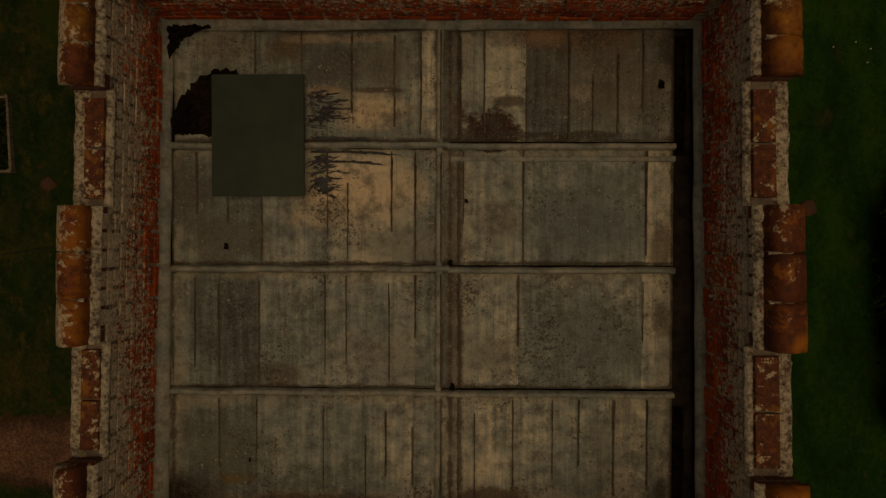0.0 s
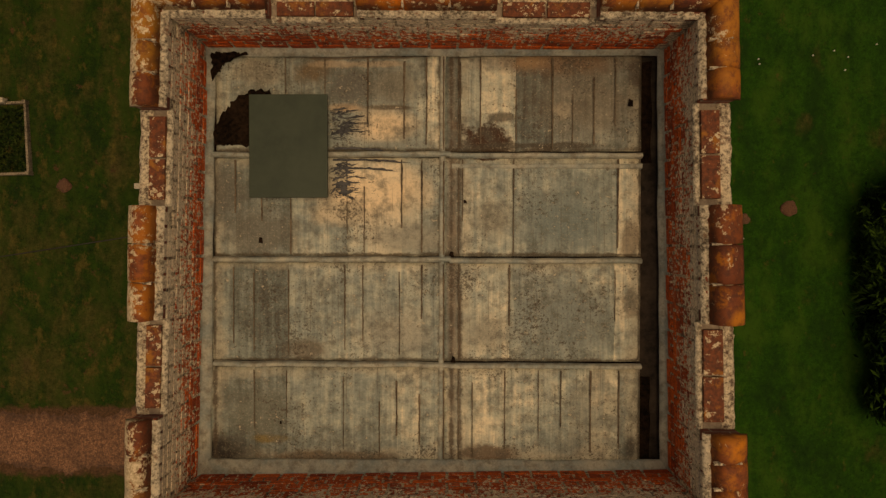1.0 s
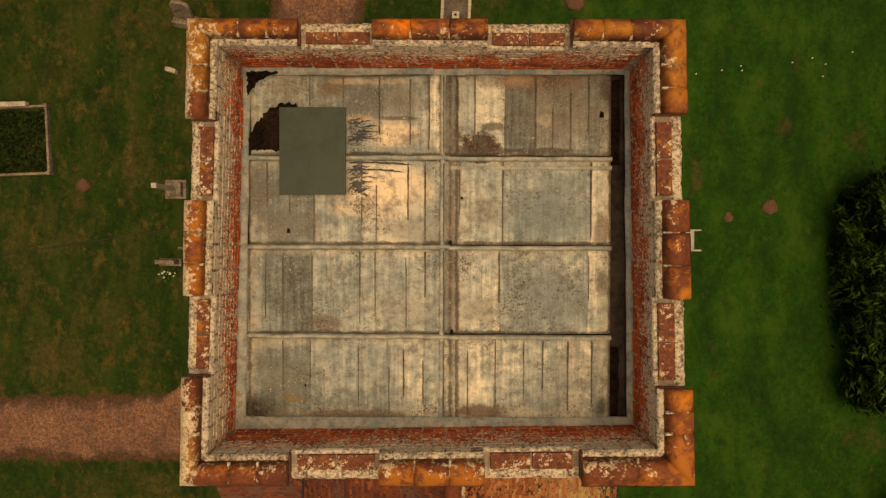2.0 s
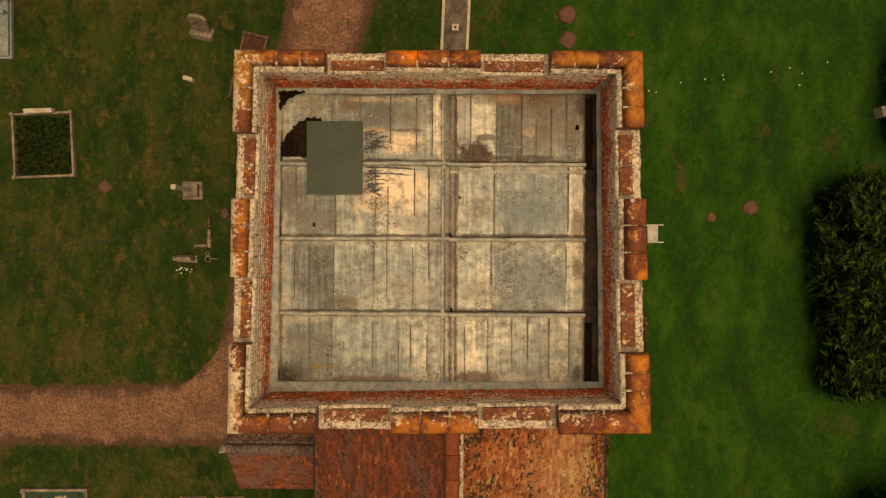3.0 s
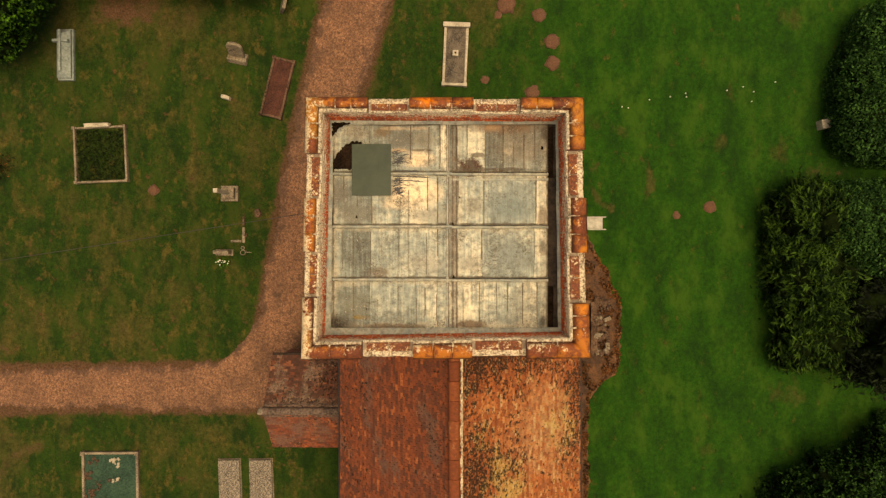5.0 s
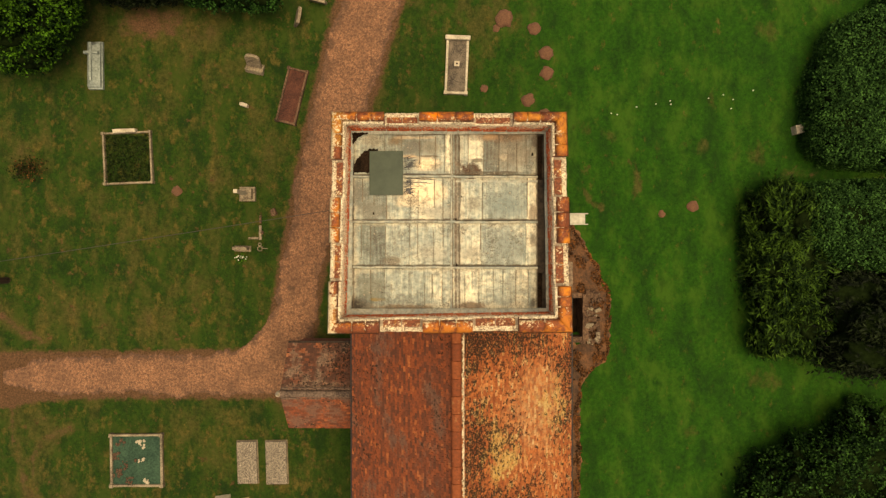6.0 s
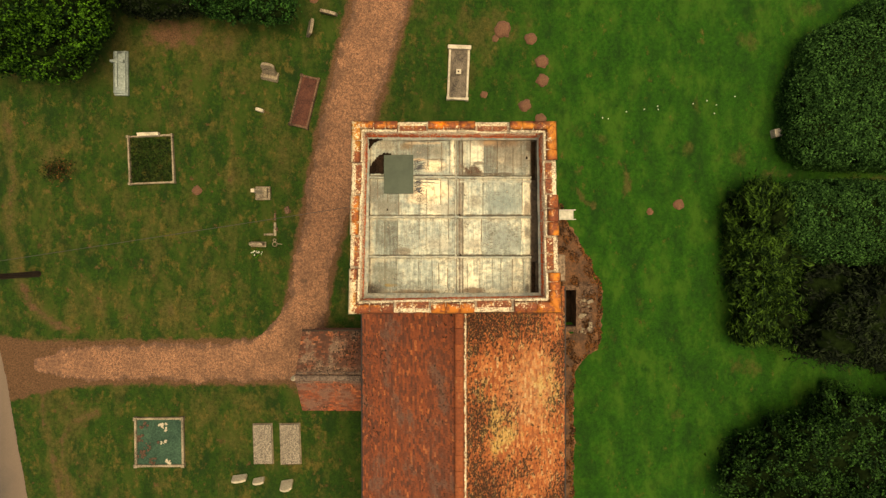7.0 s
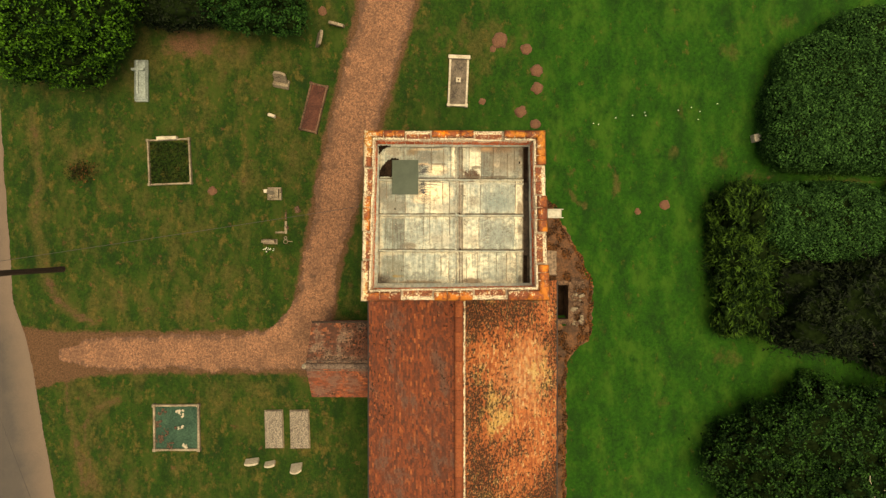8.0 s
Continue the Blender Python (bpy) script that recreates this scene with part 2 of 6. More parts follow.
def coping_material():
    """Terracotta coping with orange and cream lichen."""
    m, nt, b = blank("terracotta_coping")
    r = pick(nt)
    f = grain(nt, 20, 5, 0.65)
    base = mix(nt, r, (0.15, 0.033, 0.010), (0.30, 0.078, 0.018))
    c = mix(nt, ramp(nt, f, (0.38, 0.75), (0.62, 0.0)), base, (0.07, 0.02, 0.009))
    patch = calc(nt, "ADD", grain(nt, 4.5, 8, 0.72), calc(nt, "MULTIPLY", r, 0.10))
    c = mix(nt, ramp(nt, patch, (0.56, 0.0), (0.63, 0.8)), c, (0.46, 0.145, 0.014))
    for x0, y0, rx, ry, colour in ((-2.02, 1.75, 0.3, 0.4, (0.40, 0.17, 0.02)), (2.02, 1.70, 0.20, 0.55, (0.46, 0.17, 0.02)), (-0.27, 1.95, 0.15, 0.2, (0.92, 0.22, 0.010)), (-2.12, -1.7, 0.2, 0.3, (0.36, 0.18, 0.04)), (2.1, -1.2, 0.10, 0.12, (0.62, 0.20, 0.015)), (0.06, 1.92, 0.04, 0.1, (0.6, 0.2, 0.02)), (2.1, -0.35, 0.12, 0.12, (0.55, 0.19, 0.02)), (1.5, 1.88, 0.25, 0.08, (0.45, 0.17, 0.02))):
        c = mix(nt, calc(nt, "MULTIPLY", calc(nt, "MULTIPLY", blot(nt, x0, y0, rx, ry, 0.6, 0.7), ramp(nt, grain(nt, 11, 6, 0.7), (0.40, 0.2), (0.54, 1.0))), 0.9), c, colour)
    # cream lichen in crisp flecks, thick towards the inner and outer edges
    rim = calc(nt, "MULTIPLY", calc(nt, "MAXIMUM", calc(nt, "ABSOLUTE", axis(nt, 0)), calc(nt, "ABSOLUTE", axis(nt, 1))), 0.4)
    inner = ramp(nt, rim, (0.70, 1.0), (0.772, 0.0))
    speck = calc(nt, "ADD", calc(nt, "MULTIPLY", grain(nt, 24, 6, 0.72), 0.6), calc(nt, "MULTIPLY", grain(nt, 4, 5, 0.6), 0.5))
    speck = calc(nt, "ADD", speck, calc(nt, "MULTIPLY", inner, 0.10))
    outer = calc(nt, "MULTIPLY", ramp(nt, rim, (0.80, 0.0), (0.848, 1.0)), ramp(nt, calc(nt, "MULTIPLY_ADD", calc(nt, "ADD", axis(nt, 0), axis(nt, 1)), 0.25), (0.25, 0.09), (0.75, 0.0)))
    nt.nodes[-3].inputs[2].default_value = 0.5
    speck = calc(nt, "ADD", speck, outer)
    speck = calc(nt, "ADD", speck, calc(nt, "MULTIPLY", calc(nt, "SUBTRACT", calc(nt, "MULTIPLY", axis(nt, 0), -1.0), 1.8, True), 0.26))
    c = mix(nt, ramp(nt, speck, (0.655, 0.0), (0.68, 0.92)), c, ramp(nt, grain(nt, 50, 3), (0.4, (0.46, 0.36, 0.21)), (0.6, (0.76, 0.63, 0.42))))
    finish(nt, b, c, 0.8, f, 0.008)
    return m


COPING = coping_material()


def sill_material():
    """Dark worn clay tiles bedded in the embrasures."""
    m, nt, b = blank("worn_sill_tile")
    f = grain(nt, 22, 6, 0.7)
    c = ramp(nt, f, (0.34, (0.050, 0.018, 0.009)), (0.66, (0.230, 0.062, 0.022)))
    c = mix(nt, ramp(nt, grain(nt, 6, 6, 0.7), (0.54, 0.0), (0.62, 0.7)), c, (0.42, 0.165, 0.025))
    c = mix(nt, ramp(nt, calc(nt, "ADD", calc(nt, "MULTIPLY", grain(nt, 26, 5, 0.7), 0.6), calc(nt, "MULTIPLY", grain(nt, 5, 4, 0.6), 0.4)), (0.55, 0.0), (0.58, 0.9)), c, (0.62, 0.52, 0.34))
    finish(nt, b, c, 0.85, f, 0.008)
    return m


SILLTILE = sill_material()


def lead_material(name, stained=False):
    """Weathered lead sheet over boards: each board its own tone, grey washes, bleached and brown stains, dark specks."""
    m, nt, b = blank(name)
    mid = grain(nt, 5, 5, 0.6)
    fine = grain(nt, 55, 6, 0.7)
    if stained:
        streak = grain(nt, 1.0, 5, 0.62, place(nt, (24.0, 1.3, 1.0)))
        cloud = grain(nt, 2.4, 6, 0.6)
        flow = grain(nt, 1.0, 6, 0.66, place(nt, (7.0, 11.0, 1.0)))
        k = calc(nt, "ADD", calc(nt, "ADD", mark(nt, "tone"), 0.06), calc(nt, "MULTIPLY", calc(nt, "SUBTRACT", streak, 0.5), 0.85))
        k = calc(nt, "ADD", k, calc(nt, "MULTIPLY", calc(nt, "SUBTRACT", cloud, 0.5), 0.85))
        k = calc(nt, "ADD", k, calc(nt, "MULTIPLY", calc(nt, "SUBTRACT", flow, 0.5), 0.85))
        c = ramp(nt, k, (0.0, (0.064, 0.066, 0.055)), (0.28, (0.146, 0.176, 0.154)), (0.52, (0.254, 0.300, 0.264)), (0.76, (0.448, 0.472, 0.380)), (1.0, (0.770, 0.700, 0.515)))
        # pale bloom round the joints of the sheets
        for k, lines in ((1, (0.875, 0.0, -0.875, -1.60)), (0, (0.235, 1.64, -1.83))):
            for at in lines:
                d = calc(nt, "ABSOLUTE", calc(nt, "SUBTRACT", axis(nt, k), at))
                d = calc(nt, "ADD", d, calc(nt, "MULTIPLY", calc(nt, "SUBTRACT", mid, 0.5), 0.30))
                c = mix(nt, ramp(nt, d, (0.0, 0.55), (0.075, 0.0)), c, (0.525, 0.475, 0.345))
        # stains with a shape of their own: bleached, washed grey, brown, black
        for x0, y0, rx, ry, colour, most, rag in STAINS:
            c = mix(nt, calc(nt, "MULTIPLY", blot(nt, x0, y0, rx, ry, 0.75 - 0.4 * rag, rag), most), c, colour)
        # grime against the rolls and where the sheets lap
        for k, lines in ((1, (0.950, 0.080, -0.800, 1.745)), (0, (0.125, 0.035, 0.195, 1.69, -1.85))):
            for at in lines:
                d = calc(nt, "ABSOLUTE", calc(nt, "SUBTRACT", axis(nt, k), at))
                d = calc(nt, "ADD", d, calc(nt, "MULTIPLY", calc(nt, "SUBTRACT", grain(nt, 7, 6, 0.7), 0.5), 0.10))
                c = mix(nt, ramp(nt, d, (0.004, 0.85), (0.024, 0.0)), c, (0.075, 0.054, 0.036))
        hair = grain(nt, 1.0, 3, 0.5, place(nt, (70.0, 1.6, 1.0)))
        c = mix(nt, ramp(nt, hair, (0.62, 0.0), (0.70, 0.45)), c, (0.10, 0.078, 0.052))
        # soft grey mottle, closer where water lies
        blur = calc(nt, "ADD", calc(nt, "MULTIPLY", grain(nt, 13, 6, 0.68), 0.7), calc(nt, "MULTIPLY", grain(nt, 1.6, 4, 0.6), 0.3))
        c = mix(nt, ramp(nt, blur, (0.48, 0.0), (0.62, 0.7)), c, (0.112, 0.112, 0.090))
        smudge = grain(nt, 4.2, 8, 0.72, place(nt, (1.4, 0.9, 1.0), 0.3))
        c = mix(nt, ramp(nt, smudge, (0.52, 0.0), (0.63, 0.5)), c, mix(nt, 0.75, c, (0.075, 0.080, 0.064)))
        # dark lichen specks in clusters, and small pale scabs
        where = calc(nt, "MULTIPLY", calc(nt, "SUBTRACT", grain(nt, 2.0, 4, 0.6), 0.5), 0.62)
        c = mix(nt, ramp(nt, calc(nt, "ADD", grain(nt, 30, 3, 0.55), where), (0.635, 0.0), (0.70, 0.75)), c, (0.082, 0.068, 0.048))
        c = mix(nt, ramp(nt, calc(nt, "ADD", grain(nt, 64, 3, 0.5), where), (0.64, 0.0), (0.70, 0.7)), c, (0.060, 0.048, 0.034))
        c = mix(nt, ramp(nt, grain(nt, 26, 4, 0.6), (0.64, 0.0), (0.72, 0.6)), c, (0.66, 0.57, 0.41))
    else:
        c = mix(nt, ramp(nt, mid, (0.40, 0.0), (0.62, 1.0)), (0.42, 0.415, 0.332), (0.245, 0.290, 0.262))
        c = mix(nt, ramp(nt, grain(nt, 13, 6, 0.7), (0.47, 0.0), (0.64, 0.75)), c, (0.165, 0.150, 0.112))
    c = mix(nt, ramp(nt, fine, (0.34, 0.35), (0.48, 0.0)), c, mix(nt, 0.5, c, (0.03, 0.026, 0.02)))
    c = mix(nt, ramp(nt, fine, (0.54, 0.0), (0.68, 0.35)), c, mix(nt, 0.5, c, (0.80, 0.72, 0.54)))
    b.inputs["Specular IOR Level"].default_value = 0.3
    finish(nt, b, c, 0.75, calc(nt, "ADD", mid, calc(nt, "MULTIPLY", fine, 0.25)), 0.014, 0.7)
    return m


# place, half sizes, colour, strength and raggedness of each stain
STAINS = (
    (-0.52, 0.58, 0.58, 0.31, (0.860, 0.680, 0.445), 0.92, 0.35),
    (-0.42, 1.15, 0.32, 0.18, (0.860, 0.670, 0.435), 0.92, 0.25),
    (-0.75, 1.30, 0.16, 0.05, (0.640, 0.450, 0.270), 0.80, 0.5),
    (-0.80, 0.42, 0.36, 0.12, (0.620, 0.530, 0.370), 0.75, 0.5),
    (-0.24, 0.22, 0.46, 0.17, (0.320, 0.315, 0.250), 0.85, 0.4),
    (-1.45, 1.60, 0.26, 0.18, (0.300, 0.272, 0.200), 0.75, 0.5),
    (-1.03, 1.60, 0.20, 0.13, (0.150, 0.096, 0.046), 0.85, 0.5),
    (-0.72, 1.47, 0.26, 0.20, (0.115, 0.113, 0.096), 0.85, 0.45),
    (-0.33, 1.48, 0.26, 0.20, (0.185, 0.172, 0.130), 0.80, 0.35),
    (-0.35, 1.30, 0.24, 0.025, (0.100, 0.070, 0.040), 0.80, 0.6),
    (-0.60, 1.72, 0.75, 0.025, (0.140, 0.100, 0.066), 0.85, 0.6),
    (-0.60, 1.66, 0.60, 0.035, (0.500, 0.390, 0.260), 0.65, 0.6),
    (-0.28, 0.985, 0.55, 0.055, (0.250, 0.285, 0.248), 0.85, 0.4),
    (-1.46, 0.26, 0.44, 0.24, (0.150, 0.144, 0.114), 0.75, 0.5),
    (-1.74, 0.62, 0.20, 0.30, (0.125, 0.124, 0.104), 0.85, 0.5),
    (-1.12, -0.72, 0.24, 0.11, (0.140, 0.112, 0.078), 0.80, 0.5),
    (-0.35, -0.55, 0.40, 0.24, (0.330, 0.322, 0.258), 0.70, 0.5),
    (-1.48, -1.22, 0.36, 0.30, (0.165, 0.178, 0.143), 0.85, 0.4),
    (-1.40, -1.46, 0.20, 0.045, (0.250, 0.170, 0.045), 0.75, 0.6),
    (-1.78, -1.55, 0.36, 0.20, (0.032, 0.028, 0.022), 1.0, 0.35),
    (-0.85, -1.61, 0.60, 0.06, (0.150, 0.105, 0.064), 0.85, 0.7),
    (0.98, 1.67, 0.78, 0.13, (0.205, 0.122, 0.070), 0.85, 0.3),
    (1.24, 1.36, 0.62, 0.48, (0.150, 0.106, 0.066), 0.62, 0.35),
    (0.78, 1.67, 0.18, 0.09, (0.340, 0.225, 0.125), 0.75, 0.4),
    (0.20, 1.74, 0.12, 0.06, (0.050, 0.038, 0.024), 0.9, 0.6),
    (1.66, 1.58, 0.09, 0.22, (0.095, 0.072, 0.052), 0.85, 0.5),
    (0.55, 1.22, 0.16, 0.045, (0.110, 0.090, 0.064), 0.85, 0.8),
    (1.05, 1.28, 0.08, 0.10, (0.480, 0.420, 0.300), 0.45, 0.7),
    (0.31, 1.03, 0.30, 0.17, (0.058, 0.026, 0.012), 1.0, 1.2),
    (0.80, 0.985, 0.70, 0.035, (0.065, 0.052, 0.036), 0.9, 0.8),
    (0.135, 0.0, 0.06, 2.2, (0.230, 0.168, 0.112), 0.75, 0.25),
    (1.08, 0.36, 0.48, 0.36, (0.172, 0.222, 0.205), 0.95, 0.18),
    (0.46, 0.38, 0.22, 0.20, (0.300, 0.290, 0.222), 0.85, 0.25),
    (1.08, -0.44, 0.50, 0.36, (0.200, 0.242, 0.218), 0.95, 0.20),
    (0.44, -0.56, 0.26, 0.20, (0.305, 0.292, 0.225), 0.80, 0.3),
    (1.60, 0.20, 0.10, 0.18, (0.200, 0.150, 0.100), 0.7, 0.8),
    (1.62, -0.30, 0.09, 0.16, (0.220, 0.185, 0.130), 0.7, 0.9),
    (1.28, -1.25, 0.34, 0.36, (0.120, 0.110, 0.086), 0.35, 1.3),
    (1.62, -1.52, 0.09, 0.14, (0.055, 0.046, 0.036), 0.9, 0.5),
    (0.40, -1.58, 0.36, 0.08, (0.150, 0.096, 0.058), 0.85, 0.8),
)
LEAD = lead_material("lead_sheet", True)
FLASHING = lead_material("lead_flashing")


def plain(name, low, high, scale=20, rough=0.8, metal=0.0, bump=0.006, gloss=0.3):
    m, nt, b = blank(name)
    f = grain(nt, scale, 5, 0.65)
    g = grain(nt, scale * 0.12, 4)
    k = calc(nt, "ADD", calc(nt, "MULTIPLY", f, 0.6), calc(nt, "MULTIPLY", g, 0.4))
    b.inputs["Metallic"].default_value = metal
    b.inputs["Specular IOR Level"].default_value = gloss
    finish(nt, b, ramp(nt, k, (0.39, low), (0.61, high)), rough, f, bump)
    return m


HATCH = plain("painted_board", (0.0270, 0.0440, 0.0290), (0.0430, 0.0620, 0.0420), 6, 0.6, 0, 0.001)
# near-black: rotted debris, and painted shade in gutter, pit and holes
DARK = plain("dark_debris_shade", (0.004, 0.003, 0.002), (0.028, 0.017, 0.011), 30, 0.95, 0, 0.03, 0.05)
STONE = plain("grave_stone", (0.060, 0.046, 0.032), (0.30, 0.25, 0.17), 22)
PALE = plain("pale_stone", (0.26, 0.23, 0.165), (0.52, 0.465, 0.35), 20)
BLUE = plain("blue_grey_stone", (0.13, 0.165, 0.15), (0.29, 0.345, 0.315), 14)


def granite_material():
    m, nt, b = blank("speckled_granite")
    v = cells(nt, 55)
    k = calc(nt, "ADD", calc(nt, "MULTIPLY", v.outputs["Color"], 0.5), calc(nt, "MULTIPLY", grain(nt, 30, 5, 0.7), 0.5))
    c = ramp(nt, k, (0.34, (0.030, 0.025, 0.019)), (0.54, (0.165, 0.142, 0.106)), (0.74, (0.42, 0.36, 0.28)))
    finish(nt, b, c, 0.85, k, 0.003)
    return m


GRANITE = granite_material()
REDSTONE = plain("red_chippings", (0.026, 0.010, 0.007), (0.095, 0.034, 0.021), 26, 0.9)
GREEN = plain("green_chippings", (0.006, 0.026, 0.016), (0.030, 0.072, 0.043), 14, 0.9)
GREYCHIP = plain("grey_chippings", (0.018, 0.016, 0.013), (0.17, 0.142, 0.105), 30, 0.9)
WOOD = plain("creosoted_wood", (0.018, 0.012, 0.009), (0.05, 0.032, 0.022), 12)
IRON = plain("black_iron", (0.012, 0.012, 0.012), (0.03, 0.028, 0.026), 20, 0.5)
WHITE = plain("white_petals", (0.6, 0.6, 0.5), (0.8, 0.8, 0.7), 20)
ZINC = plain("zinc_sheet", (0.2, 0.2, 0.165), (0.33, 0.33, 0.28), 16, 0.5, 0.3)


def tile_material(name, tints, lichen, level, black, crust=(0.44, 0.32, 0.15), sooty=()):
    m, nt, b = blank(name)
    r = both(nt)
    f = grain(nt, 14, 6, 0.7)
    c = ramp(nt, r, *tints)
    c = mix(nt, ramp(nt, f, (0.35, 0.55), (0.62, 0.0)), c, (0.06, 0.024, 0.013))
    where = place(nt, (1.3, 1.1, 1.0))
    big = calc(nt, "ADD", calc(nt, "MULTIPLY", grain(nt, 0.5, 7, 0.75, where), 0.93), calc(nt, "MULTIPLY", r, 0.07))
    c = mix(nt, ramp(nt, big, (level, 0.0), (level + 0.07, 0.85)), c, ramp(nt, f, (0.35, lichen), (0.65, crust)))
    for x0, y0, rx, ry, amount in sooty[:1]:
        c = mix(nt, calc(nt, "MULTIPLY", calc(nt, "MULTIPLY", blot(nt, x0, y0, rx * 1.2, ry, 0.7, 0.5), ramp(nt, grain(nt, 6, 6, 0.7), (0.42, 0.1), (0.58, 1.0))), 0.32), c, (0.46, 0.36, 0.19))
    soot = calc(nt, "ADD", calc(nt, "MULTIPLY", grain(nt, 8.0, 7, 0.72, where), 0.65), calc(nt, "MULTIPLY", grain(nt, 0.42, 3, 0.5), 0.35))
    soot = calc(nt, "ADD", soot, calc(nt, "MULTIPLY", r, 0.06))
    for x0, y0, rx, ry, amount in sooty:
        soot = calc(nt, "ADD", soot, calc(nt, "MULTIPLY", blot(nt, x0, y0, rx, ry, 0.7, 0.4), amount))
    hold = ramp(nt, grain(nt, 17, 5, 0.68, where), (0.53, 1.0), (0.60, 0.25))
    c = mix(nt, calc(nt, "MULTIPLY", ramp(nt, soot, (black, 0.0), (black + 0.03, 0.95)), hold), c, (0.016, 0.010, 0.006))
    c = mix(nt, ramp(nt, grain(nt, 24, 4, 0.6), (0.68, 0.0), (0.73, 0.6)), c, (0.42, 0.31, 0.18))
    b.inputs["Specular IOR Level"].default_value = 0.2
    finish(nt, b, c, 0.88, f, 0.006)
    return m


TILE_W = tile_material("clay_tile", ((0.0, (0.1019, 0.0408, 0.0277)), (0.45, (0.2111, 0.0611, 0.0306)), (0.9, (0.2912, 0.0772, 0.0320)), (1.0, (0.4659, 0.1456, 0.0554))), (0.0946, 0.0582, 0.0465), 0.53, 0.585, (0.1602, 0.0874, 0.0611))
TILE_P = tile_material("mossy_tile", ((0.0, (0.0653, 0.0348, 0.0261)), (0.5, (0.1232, 0.0493, 0.0319)), (0.85, (0.2030, 0.0653, 0.0333)), (1.0, (0.3770, 0.1305, 0.0580))), (0.0870, 0.0653, 0.0522), 0.50, 0.57, (0.2465, 0.1740, 0.1232))
TILE_E = tile_material("lichened_tile", ((0.0, (0.25, 0.070, 0.026)), (0.5, (0.43, 0.135, 0.045)), (0.85, (0.50, 0.205, 0.080)), (1.0, (0.54, 0.330, 0.160))), (0.36, 0.215, 0.050), 0.530, 0.516, (0.47, 0.33, 0.145), ((2.6, -5.2, 1.1, 1.7, -0.090), (1.7, -6.8, 1.2, 1.2, -0.06), (0.75, -7.0, 0.45, 8.0, 0.012), (1.3, -2.6, 2.2, 1.0, 0.045), (2.0, -10.0, 2.8, 1.8, 0.060)))


def leaf_material(name, low, high):
    m, nt, b = blank(name)
    g = ramp(nt, grain(nt, 2.2, 5, 0.65), (0.3, 0.0), (0.7, 1.0))
    r = island(nt)
    k = calc(nt, "ADD", calc(nt, "MULTIPLY", r, 0.5), calc(nt, "MULTIPLY", g, 0.55))
    b.inputs["Specular IOR Level"].default_value = 0.06
    finish(nt, b, ramp(nt, k, (0.38, low), (0.62, tuple((p * 0.6 + q * 0.4) for p, q in zip(low, high))), (0.86, high)), 0.7)
    return m


LEAF = leaf_material("broad_leaf", (0.002, 0.012, 0.002), (0.062, 0.180, 0.014))
FRESH = leaf_material("fresh_leaf", (0.003, 0.016, 0.003), (0.036, 0.120, 0.022))
BUSH = leaf_material("bush_leaf", (0.003, 0.013, 0.003), (0.028, 0.086, 0.015))
YEW = leaf_material("conifer_leaf", (0.006, 0.024, 0.005), (0.042, 0.120, 0.027))
CONIFER = leaf_material("bright_conifer_leaf", (0.0030, 0.0120, 0.0023), (0.0460, 0.1050, 0.0140))
# shade on the shrub and conifer is put into these leaf colours
DUSK = leaf_material("shaded_leaf", (0.0030, 0.0055, 0.0030), (0.0170, 0.0290, 0.0100))
# filler inside the foliage; its near-black colour is the shade between leaves
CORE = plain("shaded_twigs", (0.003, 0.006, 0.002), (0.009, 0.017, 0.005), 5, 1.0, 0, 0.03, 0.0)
BARK = plain("bark", (0.05, 0.036, 0.024), (0.14, 0.10, 0.07), 14, 0.95, 0, 0.03)


# ---- mesh helpers ----
def link(name, verts, faces, material, parent=None, label="", smooth=False):
    me = bpy.data.meshes.new(name)
    me.from_pydata([tuple(v) for v in verts], [], [tuple(f) for f in faces])
    me.materials.append(material)
    if smooth:
        me.shade_smooth()
    me.update()
    ob = new(name, me)
    if parent:
        ob.parent = parent
    if label:
        ob["label"] = label
    return ob


def part(name, bm, material, parent=None, label="", smooth=False):
    bmesh.ops.recalc_face_normals(bm, faces=bm.faces)
    me = bpy.data.meshes.new(name)
    bm.to_mesh(me)
    bm.free()
    me.materials.append(material)
    if smooth:
        me.shade_smooth()
    ob = new(name, me)
    if parent:
        ob.parent = parent
    if label:
        ob["label"] = label
    return ob


def empty(name, m=None, label="", category="", group="", kind=""):
    ob = new(name)
    ob.empty_display_size = 0.2
    if m is not None:
        ob.matrix_world = m
    return tagged(ob, label, category, group, kind)


def box(x0, x1, y0, y1, z0, z1, bevel=0.0, jitter=0.0, cuts=0, seed=0):
    bm = bmesh.new()
    bmesh.ops.create_cube(bm, size=1)
    for v in bm.verts:
        v.co = Vector(((x0 + x1) / 2 + v.co.x * (x1 - x0), (y0 + y1) / 2 + v.co.y * (y1 - y0), (z0 + z1) / 2 + v.co.z * (z1 - z0)))
    if bevel:
        bmesh.ops.bevel(bm, geom=bm.edges[:], offset=bevel, segments=2, affect="EDGES", profile=0.6)
    if cuts:
        bmesh.ops.subdivide_edges(bm, edges=bm.edges[:], cuts=cuts, use_grid_fill=True)
    if jitter:
        for v in bm.verts:
            v.co += noise.noise_vector(v.co * 9 + Vector((seed, 0, 0))) * jitter
    return bm


